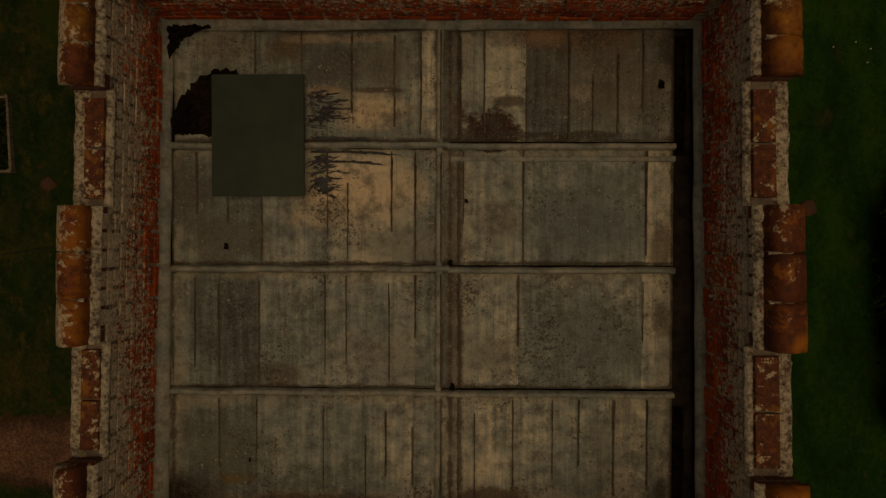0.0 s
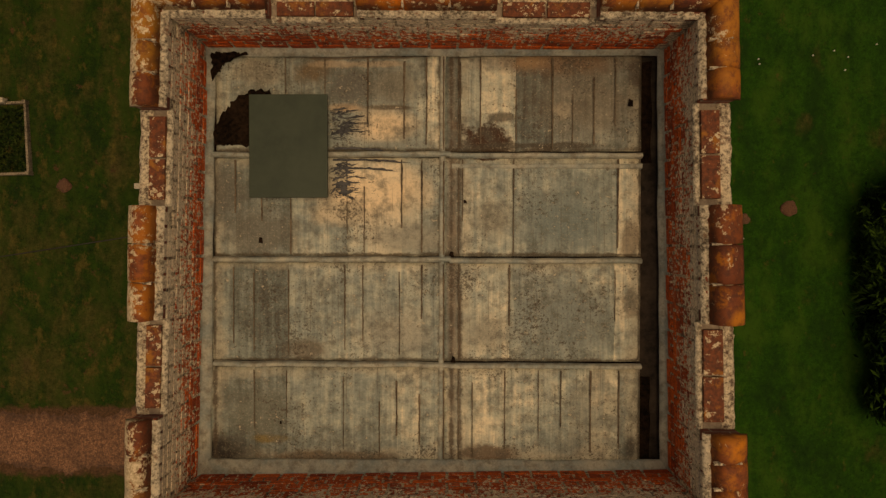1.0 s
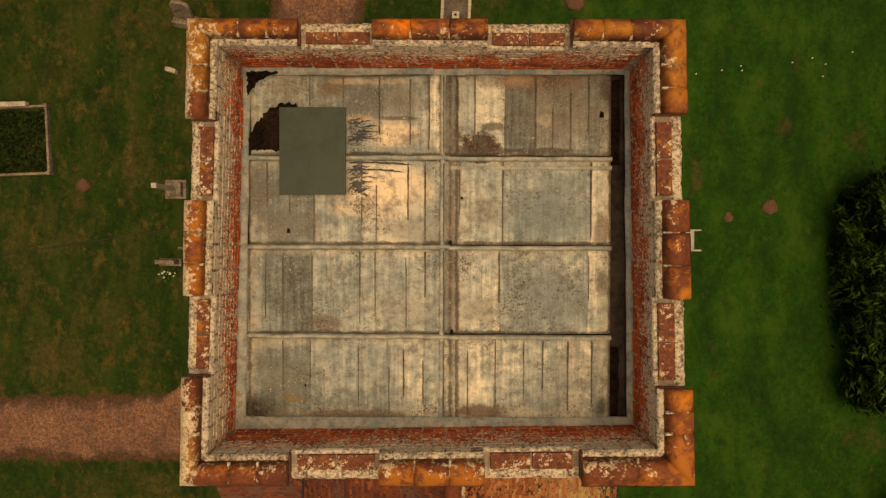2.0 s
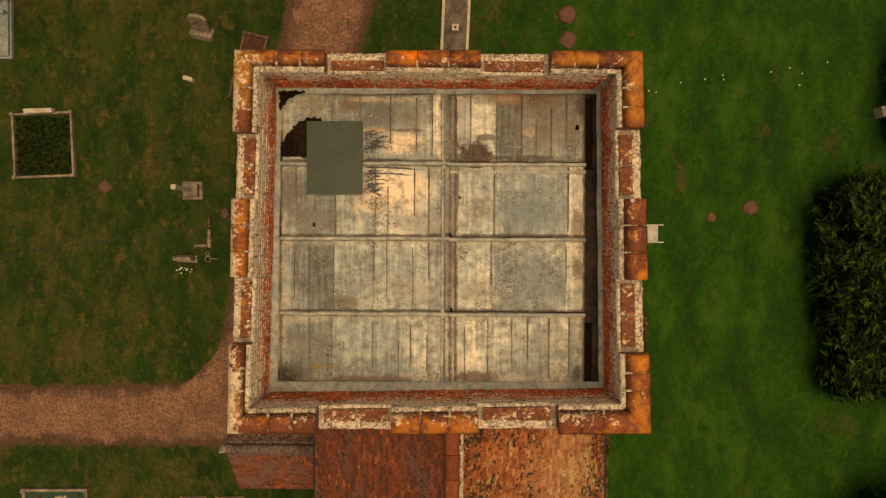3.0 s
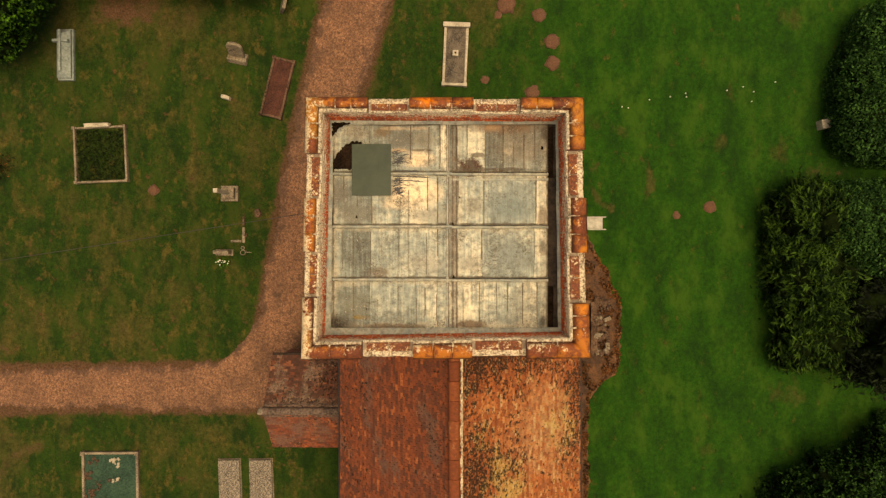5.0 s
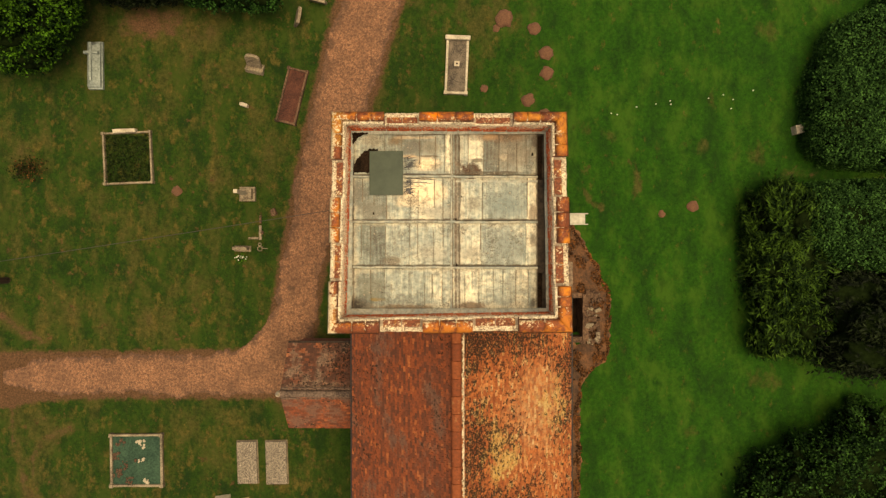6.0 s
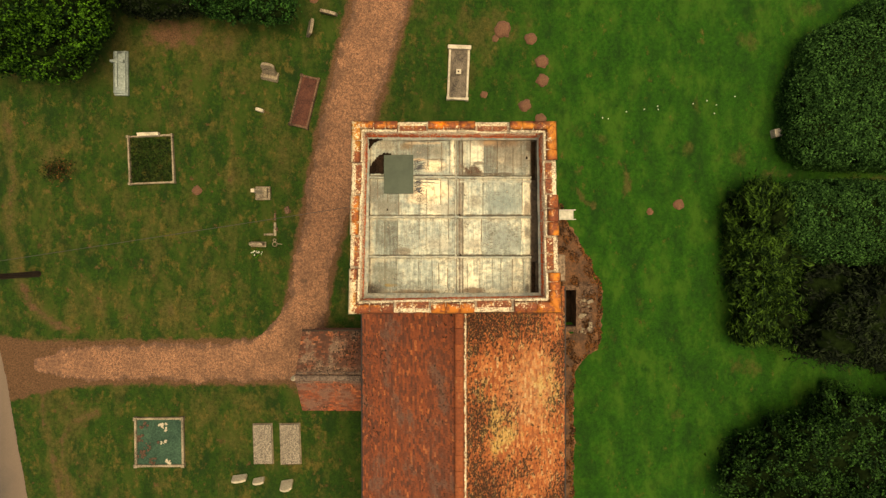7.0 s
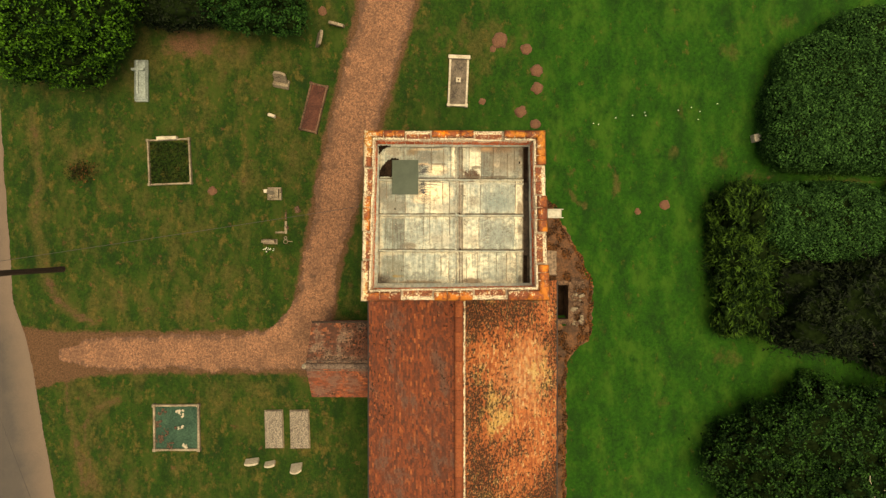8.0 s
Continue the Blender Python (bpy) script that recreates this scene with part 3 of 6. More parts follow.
def prism(outline, z0, z1, bevel=0.0):
    bm = bmesh.new()
    low = [bm.verts.new((x, y, z0)) for x, y in outline]
    top = [bm.verts.new((x, y, z1)) for x, y in outline]
    bm.faces.new(low[::-1])
    bm.faces.new(top)
    n = len(outline)
    for i in range(n):
        bm.faces.new((low[i], low[(i + 1) % n], top[(i + 1) % n], top[i]))
    if bevel:
        bmesh.ops.bevel(bm, geom=[e for e in bm.edges if e.verts[0].co.z > z1 - 1e-6 and e.verts[1].co.z > z1 - 1e-6], offset=bevel, segments=2, affect="EDGES", profile=0.6)
    return bm


def tube(points, radius, sides=8):
    """A round bar through the points; radius a number or one for each point."""
    bm = bmesh.new()
    rings = []
    for i, p in enumerate(points):
        p = Vector(p)
        d = Vector(points[min(i + 1, len(points) - 1)]) - Vector(points[max(i - 1, 0)])
        q = d.to_track_quat("Z", "Y")
        r = radius[i] if isinstance(radius, (list, tuple)) else radius
        rings.append([bm.verts.new(p + q @ Vector((r * math.cos(a), r * math.sin(a), 0))) for a in (2 * math.pi * k / sides for k in range(sides))])
    for a, b in zip(rings, rings[1:]):
        for k in range(sides):
            bm.faces.new((a[k], a[(k + 1) % sides], b[(k + 1) % sides], b[k]))
    bm.faces.new(rings[0][::-1])
    bm.faces.new(rings[-1])
    return bm


# ---- the ground: one sheet, falling gently to the south-west ----
PIT = (4.38, 5.08, -3.98, -2.40)


def level(x, y):
    return 0.00626 * max(-40, min(40, x)) + 0.0146 * max(-40, min(40, y))


def land(x, y):
    z = level(x, y) + 0.03 * noise.noise((x * 0.35, y * 0.35, 0)) + 0.012 * noise.noise((x * 1.7, y * 1.7, 4))
    if PIT[0] < x < PIT[1] and PIT[2] < y < PIT[3]:
        z -= 1.3
    return z


# bare and dry stretches of the turf: lines (points, half width, strength) and patches (x, y, rx, ry, dry, bare)
RUTS = (
    (((-16.88, -6.41), (-17.0, -7.69), (-16.62, -9.39), (-16.25, -11.61)), 0.22, 0.90),
    (((-14.69, -7.53), (-15.82, -7.96), (-16.26, -8.81), (-16.15, -9.97), (-15.74, -11.61)), 0.25, 0.80),
    (((-17.75, -2.3), (-17.19, -3.29), (-16.5, -3.84), (-15.77, -4.06)), 0.28, 1.00),
    (((-18.42, 5.1), (-18.03, 2.44), (-18.29, 0.19), (-17.75, -2.3)), 0.30, 0.70),
    (((-8.97, 3.96), (-9.07, 1.02)), 0.25, 0.60),
    (((4.27, 4.21), (6.82, 3.48), (9.49, 3.23)), 0.55, 0.50),
)
PATCHES = [
    (-16.3, 2.7, 0.8, 0.7, 0.9, 0.45), (-17.9, 6.5, 0.6, 1.0, 0.8, 0.25), (-9.9, 7.6, 2.1, 0.6, 0.9, 0.5), (-8.0, 6.2, 0.8, 0.7, 0.8, 0.3), (-13.3, 7.3, 1.0, 1.5, 0.5, 0.1), (-14.9, -3.1, 1.1, 0.7, 0.8, 0), (-13.5, -3.4, 0.7, 1.0, 0.8, 0.1), (-11.5, -3.5, 1.0, 1.0, 0.7, 0), (-9.4, -1.9, 1.0, 0.7, 0.6, 0.1), (-12.3, 0.1, 1.5, 1.0, 0.5, 0.1), (-15.3, 1.1, 1.2, 0.7, 0.5, 0.1), (-16.2, -7.8, 1.0, 1.2, 0.5, 0), (-8.7, -7.8, 1.5, 1.5, 0.5, 0), (-11.1, 5.0, 1.5, 1.5, 0.4, 0),
]
PATCHES += [
    (-6.9, 3.8, 0.7, 1.7, 0.6, 0.1), (13.4, 2.25, 1.3, 0.45, 0.9, 1.3), (17.2, 2.0, 4.0, 0.30, 0.9, 1.2), (-11.4, 8.0, 1.7, 0.9, 0.9, 1.1), (11.8, 7.7, 0.7, 0.9, 0.9, 0.3), (11.3, 3.0, 1.2, 0.6, 0.9, 0.25), (14.5, 8.8, 1.2, 0.7, 0.8, 0), (7.6, -2.9, 1.0, 1.0, 0.7, 0), (11.9, -5.6, 1.0, 1.0, 0.8, 0.15), (9.3, -7.6, 0.7, 0.4, 0.9, 0.25), (6.4, -4.8, 0.7, 1.2, 0.5, 0), (10.4, 5.0, 1.0, 1.5, 0.5, 0), (1.7, 8.2, 1.5, 1.5, 0.9, 0.35), (0.5, 6.7, 1.0, 1.2, 0.7, 0.2), (13.3, -5.9, 1.5, 0.5, 0.4, 0), (3.2, 6.2, 1.0, 1.5, 0.5, 0.1), (9.3, -0.4, 1.5, 1.5, 0.35, 0),
]
PATH_A = [(-0.6, 19, 2.3), (-1.6, 14, 2.3), (-2.74, 9.87, 2.3), (-4.3, 4.3, 2.0), (-5.02, 1.35, 1.78), (-5.62, -1.2, 1.5), (-6.0, -3.3, 1.5), (-6.35, -5.6, 1.5)]
PATH_B = [(-17.3, -5.55, 0.5), (-16.0, -5.5, 1.2), (-13.66, -5.42, 1.48), (-9.0, -5.40, 1.55), (-5.75, -5.37, 1.62)]


def off_line(x, y, line):
    """Distance from the places x, y to a line of points, less half the line's width where it has one."""
    best = np.full(x.shape, 1e9)
    for a, b in zip(line, line[1:]):
        dx, dy = b[0] - a[0], b[1] - a[1]
        k = np.clip(((x - a[0]) * dx + (y - a[1]) * dy) / (dx * dx + dy * dy), 0, 1)
        w = (a[2] + (b[2] - a[2]) * k) / 2 if len(a) > 2 else 0
        best = np.minimum(best, np.hypot(x - a[0] - k * dx, y - a[1] - k * dy) - w)
    return best


def trodden(x, y):
    """How bare and how dry the turf is at the places x, y."""
    bare = np.clip(1 - off_line(x, y, PATH_A) / 0.42, 0, 1)
    bare = np.maximum(bare, np.clip(1 - off_line(x, y, [(-18.9, -5.75, 2.6), (-17.4, -5.62, 1.9), (-15.8, -5.5, 1.6)] + PATH_B[2:]) / 0.42, 0, 1))
    dry = bare * 0.7
    for px, py, rx, ry, d, b in PATCHES:
        k = np.exp(-(((x - px) / rx) ** 2 + ((y - py) / ry) ** 2))
        dry, bare = np.maximum(dry, k * d), np.maximum(bare, k * b * (0.7 if px < 2 else 0.35))
    lane = off_line(x, y, [(-20.2, 22), (-19.8, 8), (-19.2, -3.8), (-18.5, -5.8), (-17.5, -12), (-15.9, -20)])
    dry = dry * 0.75 - np.clip(1.2 - lane / 1.2, 0, 1) * (np.abs(y + 5.6) > 1.1) * 0.9
    for line, half, most in RUTS:
        d = np.clip(1.3 - off_line(x, y, line) / half, 0, 1) * most
        dry, bare = np.maximum(dry, d), np.maximum(bare, d * (0.60 if line[0][0] < -10 else 0.05))
    return bare, dry


def mark_turf(me):
    co = np.empty(len(me.vertices) * 3, dtype=np.float32)
    me.vertices.foreach_get("co", co)
    for name, values in zip(("bare", "dry"), trodden(co[0::3].astype(float), co[1::3].astype(float))):
        me.attributes.new(name, "FLOAT", "POINT").data.foreach_set("value", values.astype(np.float32))


def ground():
    far = [60, 100, 180, 350, 700, 1500]
    xs = [-k for k in far[::-1]] + [-40, -32] + list(np.arange(-26, 26.01, 0.2)) + [32, 40] + far
    ys = [-k for k in far[::-1]] + [-40, -28] + list(np.arange(-20, 20.01, 0.2)) + [28, 40] + far
    verts = [(x, y, land(x, y)) for y in ys for x in xs]
    w = len(xs)
    faces = [(j * w + i, j * w + i + 1, (j + 1) * w + i + 1, (j + 1) * w + i) for j in range(len(ys) - 1) for i in range(w - 1)]
    ob = link("ground", verts, faces, GRASS, smooth=True)
    mark_turf(ob.data)
    tagged(ob, "mown churchyard grass, green with dry brown patches", "grass", kind="structure")


ground()


def ribbon(name, line, material, lift, label, category, rough=0.10, across=12, seed=0.0):
    """A strip along a line of (x, y, width), its edges ragged, lying just over the ground."""
    pts = []
    for (x0, y0, w0), (x1, y1, w1) in zip(line, line[1:]):
        n = max(2, int(math.hypot(x1 - x0, y1 - y0) / (0.05 if abs(y0) < 21 and abs(y1) < 21 else 0.6)))
        pts += [(x0 + (x1 - x0) * k / n, y0 + (y1 - y0) * k / n, w0 + (w1 - w0) * k / n) for k in range(n)]
    pts.append(line[-1])
    for _ in range(30):
        pts = [pts[0]] + [tuple((a + 2 * b + c) / 4 for a, b, c in zip(p, q, r)) for p, q, r in zip(pts, pts[1:], pts[2:])] + [pts[-1]]
    verts, faces, rim = [], [], []
    for i, (x, y, w) in enumerate(pts):
        a, b = pts[max(i - 1, 0)], pts[min(i + 1, len(pts) - 1)]
        d = Vector((b[0] - a[0], b[1] - a[1])).normalized()
        n = Vector((-d.y, d.x))
        l = w / 2 + rough * (noise.noise((x * 1.1, y * 1.1, 3 + seed)) + 0.55 * noise.noise((x * 11, y * 11, 9 + seed)) + 0.35 * noise.noise((x * 3.7, y * 3.7, 3 + seed)))
        r = w / 2 + rough * (noise.noise((x * 1.1, y * 1.1, 13 + seed)) + 0.55 * noise.noise((x * 11, y * 11, 19 + seed)) + 0.35 * noise.noise((x * 3.7, y * 3.7, 13 + seed)))
        for k in range(across + 1):
            u = -r + (l + r) * k / across
            px, py = x + n.x * u, y + n.y * u
            edge = 1 - abs(2 * k / across - 1) ** 4
            rim.append(max(abs(2 * k / across - 1), 1 - min(i, len(pts) - 1 - i) * 0.04))
            verts.append((px, py, land(px, py) + lift * (0.15 + 0.85 * edge)))
    c = across + 1
    faces = [(i * c + k, (i + 1) * c + k, (i + 1) * c + k + 1, i * c + k + 1) for i in range(len(pts) - 1) for k in range(across)]
    ob = link(name, verts, faces, material, smooth=True)
    ob.data.attributes.new("rim", "FLOAT", "POINT").data.foreach_set("value", rim)
    return tagged(ob, label, category, kind="structure")


ribbon("gravel_path", PATH_A, GRAVEL, 0.030, "reddish gravel path past the church tower", "path", 0.20)
ribbon("gravel_path", PATH_B, GRAVEL, 0.036, "reddish gravel path from the lane to the porch", "path", 0.22, seed=5.0)
ribbon("gravel_path", [(-8.9, -4.98, 0.5), (-8.0, -4.90, 0.9), (-7.2, -4.58, 1.3), (-6.6, -3.8, 1.3), (-6.2, -2.9, 0.9), (-6.0, -2.0, 0.5)], GRAVEL, 0.033, "reddish gravel rounding the corner where two paths meet", "path", 0.12, seed=8.0)
ribbon("road", [(-27.0, 160, 6), (-23.3, 22, 6), (-22.9, 8, 6), (-22.3, -3.8, 6), (-21.6, -5.8, 6), (-20.6, -12, 6), (-19.0, -20, 6), (-2.0, -150, 6)], ROAD, 0.045, "pale worn tarmac lane beside the churchyard", "road", 0.05, 16, 7.0)

# ---- church tower ----
OUT = {"nw": (-2.08, 1.965), "ne": (2.075, 1.945), "se": (2.175, -1.94), "sw": (-2.165, -1.97)}
INN = {"nw": (-1.885, 1.80), "ne": (1.865, 1.765), "se": (1.925, -1.70), "sw": (-1.99, -1.76)}
ROOF_Z, SILL_Z, TOP_Z = 11.90, 12.60, 12.72
tower = empty("church_tower", None, "square brick church tower with battlemented parapet and terracotta copings", "tower")


def outer_brick():
    m, nt, b = blank("brick_face")
    x = calc(nt, "ADD", axis(nt, 0), axis(nt, 1))
    v = node(nt, "CombineXYZ", X=x, Y=axis(nt, 2)).outputs[0]
    t = nt.nodes.new("ShaderNodeTexBrick")
    t.inputs["Scale"].default_value, t.inputs["Brick Width"].default_value, t.inputs["Row Height"].default_value = 1.0, 0.235, 0.075
    t.inputs["Mortar Size"].default_value = 0.006
    t.inputs["Color1"].default_value, t.inputs["Color2"].default_value = (0.34, 0.085, 0.035, 1), (0.18, 0.05, 0.03, 1)
    t.inputs["Mortar"].default_value = (0.36, 0.30, 0.22, 1)
    nt.links.new(v, t.inputs["Vector"])
    f = grain(nt, 24, 5, 0.7)
    c = mix(nt, ramp(nt, f, (0.4, 0.5), (0.7, 0.0)), t.outputs[0], (0.07, 0.035, 0.025))
    finish(nt, b, c, 0.9, calc(nt, "SUBTRACT", f, t.outputs["Fac"]), 0.012)
    return m


BRICKFACE = outer_brick()
SIDES = {"north": ("nw", "ne"), "east": ("ne", "se"), "south": ("se", "sw"), "west": ("sw", "nw")}
# merlon ends along each wall, as the coordinate that runs along it
SPANS = {
    "north": [(None, -1.165), (-0.53, 0.44), (1.16, None)],
    "east": [(None, 1.18), (0.45, -0.38), (-1.15, None)],
    "south": [(None, 1.25), (0.42, -0.475), (-1.26, None)],
    "west": [(None, -1.06), (-0.36, 0.446), (1.14, None)],
}


def line_of(side, pts):
    a, b = SIDES[side]
    return Vector(pts[a]), Vector(pts[b])


def along(side, pts, value):
    """The place on a wall line where its running coordinate has the value."""
    p, q = line_of(side, pts)
    k = 0 if side in ("north", "south") else 1
    return p.lerp(q, (value - p[k]) / (q[k] - p[k]))


for side, (a, b) in SIDES.items():
    o0, o1, i0, i1 = OUT[a], OUT[b], INN[a], INN[b]
    part("wall", prism([o0, i0, i1, o1], -0.4, SILL_Z), BRICKFACE, tower)
part("floor_deck", prism([INN[k] for k in ("sw", "se", "ne", "nw")], 11.60, 11.70), WOOD, tower, "dark boarded deck under the lead")


def merlon(side, span):
    ends = []
    for pts, grow in ((OUT, 0), (INN, 0)):
        p, q = line_of(side, pts)
        ends.append((p if span[0] is None else along(side, pts, span[0]), q if span[1] is None else along(side, pts, span[1])))
    (o0, o1), (i0, i1) = ends
    part("merlon", prism([o0, i0, i1, o1], SILL_Z + 0.002, TOP_Z), BRICKFACE, tower)
    return o0, o1, i0, i1


def coping_block(o0, o1, i0, i1, z, seed):
    """One rounded coping block over the stretch between outer points o0, o1 and inner points i0, i1."""
    n = 9
    verts, faces = [], []
    rnd = random.Random(seed)
    lean, drop = rnd.uniform(-0.006, 0.006), rnd.uniform(-0.006, 0.004)
    rows = 5
    for j in range(rows):
        s = j / (rows - 1)
        for k in range(n):
            u = k / (n - 1)
            side = i0.lerp(i1, s).lerp(o0.lerp(o1, s), 0.10 + 1.09 * u)
            h = 0.0 if k in (0, n - 1) else 0.018 + 0.110 * math.sin(math.pi * u ** 0.68) ** 0.75
            d = noise.noise((side.x * 14, side.y * 14, k)) * 0.005
            end = -0.006 if j in (0, rows - 1) else 0.0
            verts.append((side.x, side.y, z + h + d + end + drop + lean * (s - 0.5)))
    for j in range(rows - 1):
        for k in range(n - 1):
            faces.append((j * n + k, j * n + k + 1, (j + 1) * n + k + 1, (j + 1) * n + k))
        faces.append((j * n + n - 1, j * n, (j + 1) * n, (j + 1) * n + n - 1))
    faces.append(tuple(range(n - 1, -1, -1)))
    faces.append(tuple((rows - 1) * n + k for k in range(n)))
    link("coping_block", verts, faces, COPING, tower, smooth=True)


def square_to(p, o0, o1, u):
    """The point of the outer line straight across the wall from p; at the ends of a stretch its own corner."""
    if u in (0.0, 1.0):
        return o0.lerp(o1, u)
    d = (o1 - o0).normalized()
    return o0 + d * (p - o0).dot(d)


def rough_strip(name, p, q, z, width, height, material, parent, seed, lumps=9.0, label=""):
    """A lumpy strip of mortar between two points."""
    n = max(4, int((q - p).length / 0.025))
    d = (q - p).normalized()
    nrm = Vector((-d.y, d.x))
    verts, faces, m = [], [], 6
    for j in range(n + 1):
        c = p.lerp(q, j / n)
        for k in range(m + 1):
            u = (k / m - 0.5) * width
            a = c + nrm * u
            v = Vector((a.x, a.y, seed))
            e = math.sin(math.pi * k / m)
            r = 0.6 + 0.9 * noise.noise(v * lumps) + 0.5 * noise.noise(v * lumps * 3)
            side = nrm * width * (0.07 * noise.noise(Vector((c.x * 9, c.y * 9, seed + (3 if k * 2 > m else 7)))) + 0.09 * noise.noise(Vector((c.x * 38, c.y * 38, seed + (3 if k * 2 > m else 7))))) * abs(k / m - 0.5) * 2
            verts.append((a.x + side.x, a.y + side.y, z + max(0.0, height * e ** 0.6 * r) - (0.02 if e < 0.01 else 0)))
    faces = [(j * (m + 1) + k, (j + 1) * (m + 1) + k, (j + 1) * (m + 1) + k + 1, j * (m + 1) + k + 1) for j in range(n) for k in range(m)]
    return link(name, verts, faces, material, parent, label, True)


seed = 0
for side, spans in SPANS.items():
    made = [merlon(side, s) for s in spans]
    for o0, o1, i0, i1 in made:
        count = max(2, round((o1 - o0).length / 0.29))
        for k in range(count):
            seed += 1
            g = 0.004 / max(0.1, (o1 - o0).length)
            a, b = k / count + (g if k else 0), (k + 1) / count - (g if k < count - 1 else 0)
            c, d = i0.lerp(i1, b), square_to(i0.lerp(i1, b), o0, o1, b)
            coping_block(square_to(i0.lerp(i1, a), o0, o1, a), d, i0.lerp(i1, a), c, TOP_Z, seed)
            if k < count - 1:
                rough_strip("mortar_joint", c.lerp(d, 0.03), c.lerp(d, 0.38 + 0.5 * random.random()), TOP_Z + 0.092, 0.022, 0.025, MORTAR, tower, seed)
        n = (o0 - i0).normalized()
        rough_strip("mortar_fillet", i0 + n * 0.014, i1 + n * 0.014, TOP_Z - 0.004, 0.075, 0.018, CRUST, tower, seed + 0.5, 40)
    for (p0, p1, q0, q1), (r0, r1, s0, s1) in zip(made, made[1:]):
        # the sill of the gap between two merlons: a mortar bed with flat tiles along its inner half
        seed += 1
        rough_strip("sill_mortar", p1.lerp(q1, 0.16), r0.lerp(s0, 0.16), SILL_Z + 0.002, 0.12, 0.022, MORTAR, tower, seed, 26)
        rough_strip("sill_mortar", q1, s0, SILL_Z + 0.002, 0.05, 0.014, CRUST, tower, seed + 0.4, 40)
        for k in range(2):
            a, b = 0.07 + k * 0.44, 0.07 + k * 0.44 + 0.42
            e0, e1, f0, f1 = q1.lerp(s0, a), q1.lerp(s0, b), p1.lerp(r0, a), p1.lerp(r0, b)
            lo, hi = 0.08, 0.68
            bm = prism([e0.lerp(f0, lo), e1.lerp(f1, lo), e1.lerp(f1, hi), e0.lerp(f0, hi)], SILL_Z + 0.002, SILL_Z + 0.035, 0.006)
            for v in bm.verts:
                v.co.z += 0.006 * noise.noise(v.co * 6)
            part("sill_tile", bm, SILLTILE, tower)

# ---- lead roof of the tower ----
SEAM_X, ROWS_Y = 0.09, (1.755, 0.915, 0.042, -0.835, -1.675)
EDGE_W, EDGE_E = -1.86, 1.70
WEST_ENDS = (-1.84, -1.86, -1.88, -1.905)


def lead_panel(x0, x1, y0, y1, seams, tones, seed):
    """One bay of the roof: sheets dished a little, with creases where the boards below meet."""
    cuts = [x0] + [s for s in seams if x0 + 0.04 < s < x1 - 0.04] + [x1]
    ny = int((y1 - y0) / 0.03)
    for n, (a, b) in enumerate(zip(cuts, cuts[1:])):
        nx = max(3, int((b - a) / 0.03))
        verts = []
        lift = 0.004 * ((n * 7 + seed * 3) % 5 - 2) / 2
        for j in range(ny + 1):
            y = y0 + (y1 - y0) * j / ny
            for i in range(nx + 1):
                x = a + (b - a) * i / nx
                if (i == 0 and n) or (i == nx and b != x1):
                    x += 0.008 * noise.noise((x, y * 3, seed))
                    z = ROOF_Z - 0.006 + 0.006 * noise.noise((x * 3, y * 5, seed))
                else:
                    z = ROOF_Z + 0.010 * noise.noise((x * 2.2, y * 2.2, seed)) + 0.005 * noise.noise((x * 9, y * 9, seed)) + lift
                if (i == 0 and n == 0) or (i == nx and b == x1) or j in (0, ny):
                    z -= 0.03
                verts.append((x, y, z))
        w = nx + 1
        ob = link("lead_sheet", verts, [(j * w + i, j * w + i + 1, (j + 1) * w + i + 1, (j + 1) * w + i) for j in range(ny) for i in range(nx)], LEAD, tower, smooth=True)
        ob.data.attributes.new("tone", "FLOAT", "POINT").data.foreach_set("value", [tones[n]] * len(verts))
    rnd = random.Random(seed)
    for s in cuts[1:-1]:
        # dirt along parts of the crease
        for k in range(rnd.choice((1, 1, 2))):
            long = (y1 - y0) * rnd.uniform(0.5, 0.95)
            top = y1 - 0.02 - rnd.random() * (y1 - y0 - 0.04 - long) * (0 if rnd.random() < 0.5 else 1)
            low = top - long
            w = rnd.choice((0.003, 0.004, 0.006))
            v, f = ragged([(s - w, low), (s + w, low), (s + w * 1.2, (low + top) / 2), (s + w * 1.6, top), (s - w, top), (s - w * 0.6, (low + top) / 2)], ROOF_Z + 0.010, seed + s + k, 0.006, 0.02, 0.003)
            link("lead_crease", v, f, CREASE, tower)


CREASE = plain("creased_lead", (0.055, 0.041, 0.028), (0.185, 0.145, 0.100), 18, 0.85)
WEST_SEAMS = ((-1.25, -0.92, -0.567, -0.265, -0.08), (-1.67, -1.45, -1.21, -0.74, -0.597, -0.287, -0.12), (-1.69, -1.52, -1.23, -0.76, -0.61, -0.305, -0.12), (-1.52, -1.25, -0.775, -0.475, -0.33, -0.14))
EAST_SEAMS = ((0.20, 0.367, 0.66, 0.96, 1.126, 1.30, 1.475), (0.22, 0.64, 1.50), (0.20, 0.606, 1.48), (0.30, 0.57, 0.85, 1.035, 1.28, 1.515))

# how pale each board of a bay is, from dark 0 to bleached 1
WEST_TONES = ((0.48, 0.42, 0.38, 0.42, 0.50, 0.86), (0.36, 0.26, 0.32, 0.52, 0.74, 0.76, 0.60, 0.45), (0.34, 0.22, 0.18, 0.52, 0.62, 0.58, 0.62, 0.46), (0.34, 0.22, 0.42, 0.48, 0.54, 0.74, 0.58))
EAST_TONES = ((0.24, 0.56, 0.76, 0.14, 0.46, 0.32, 0.36, 0.30), (0.40, 0.66, 0.46, 0.84), (0.42, 0.68, 0.50, 0.78), (0.62, 0.76, 0.66, 0.60, 0.58, 0.68, 0.42))


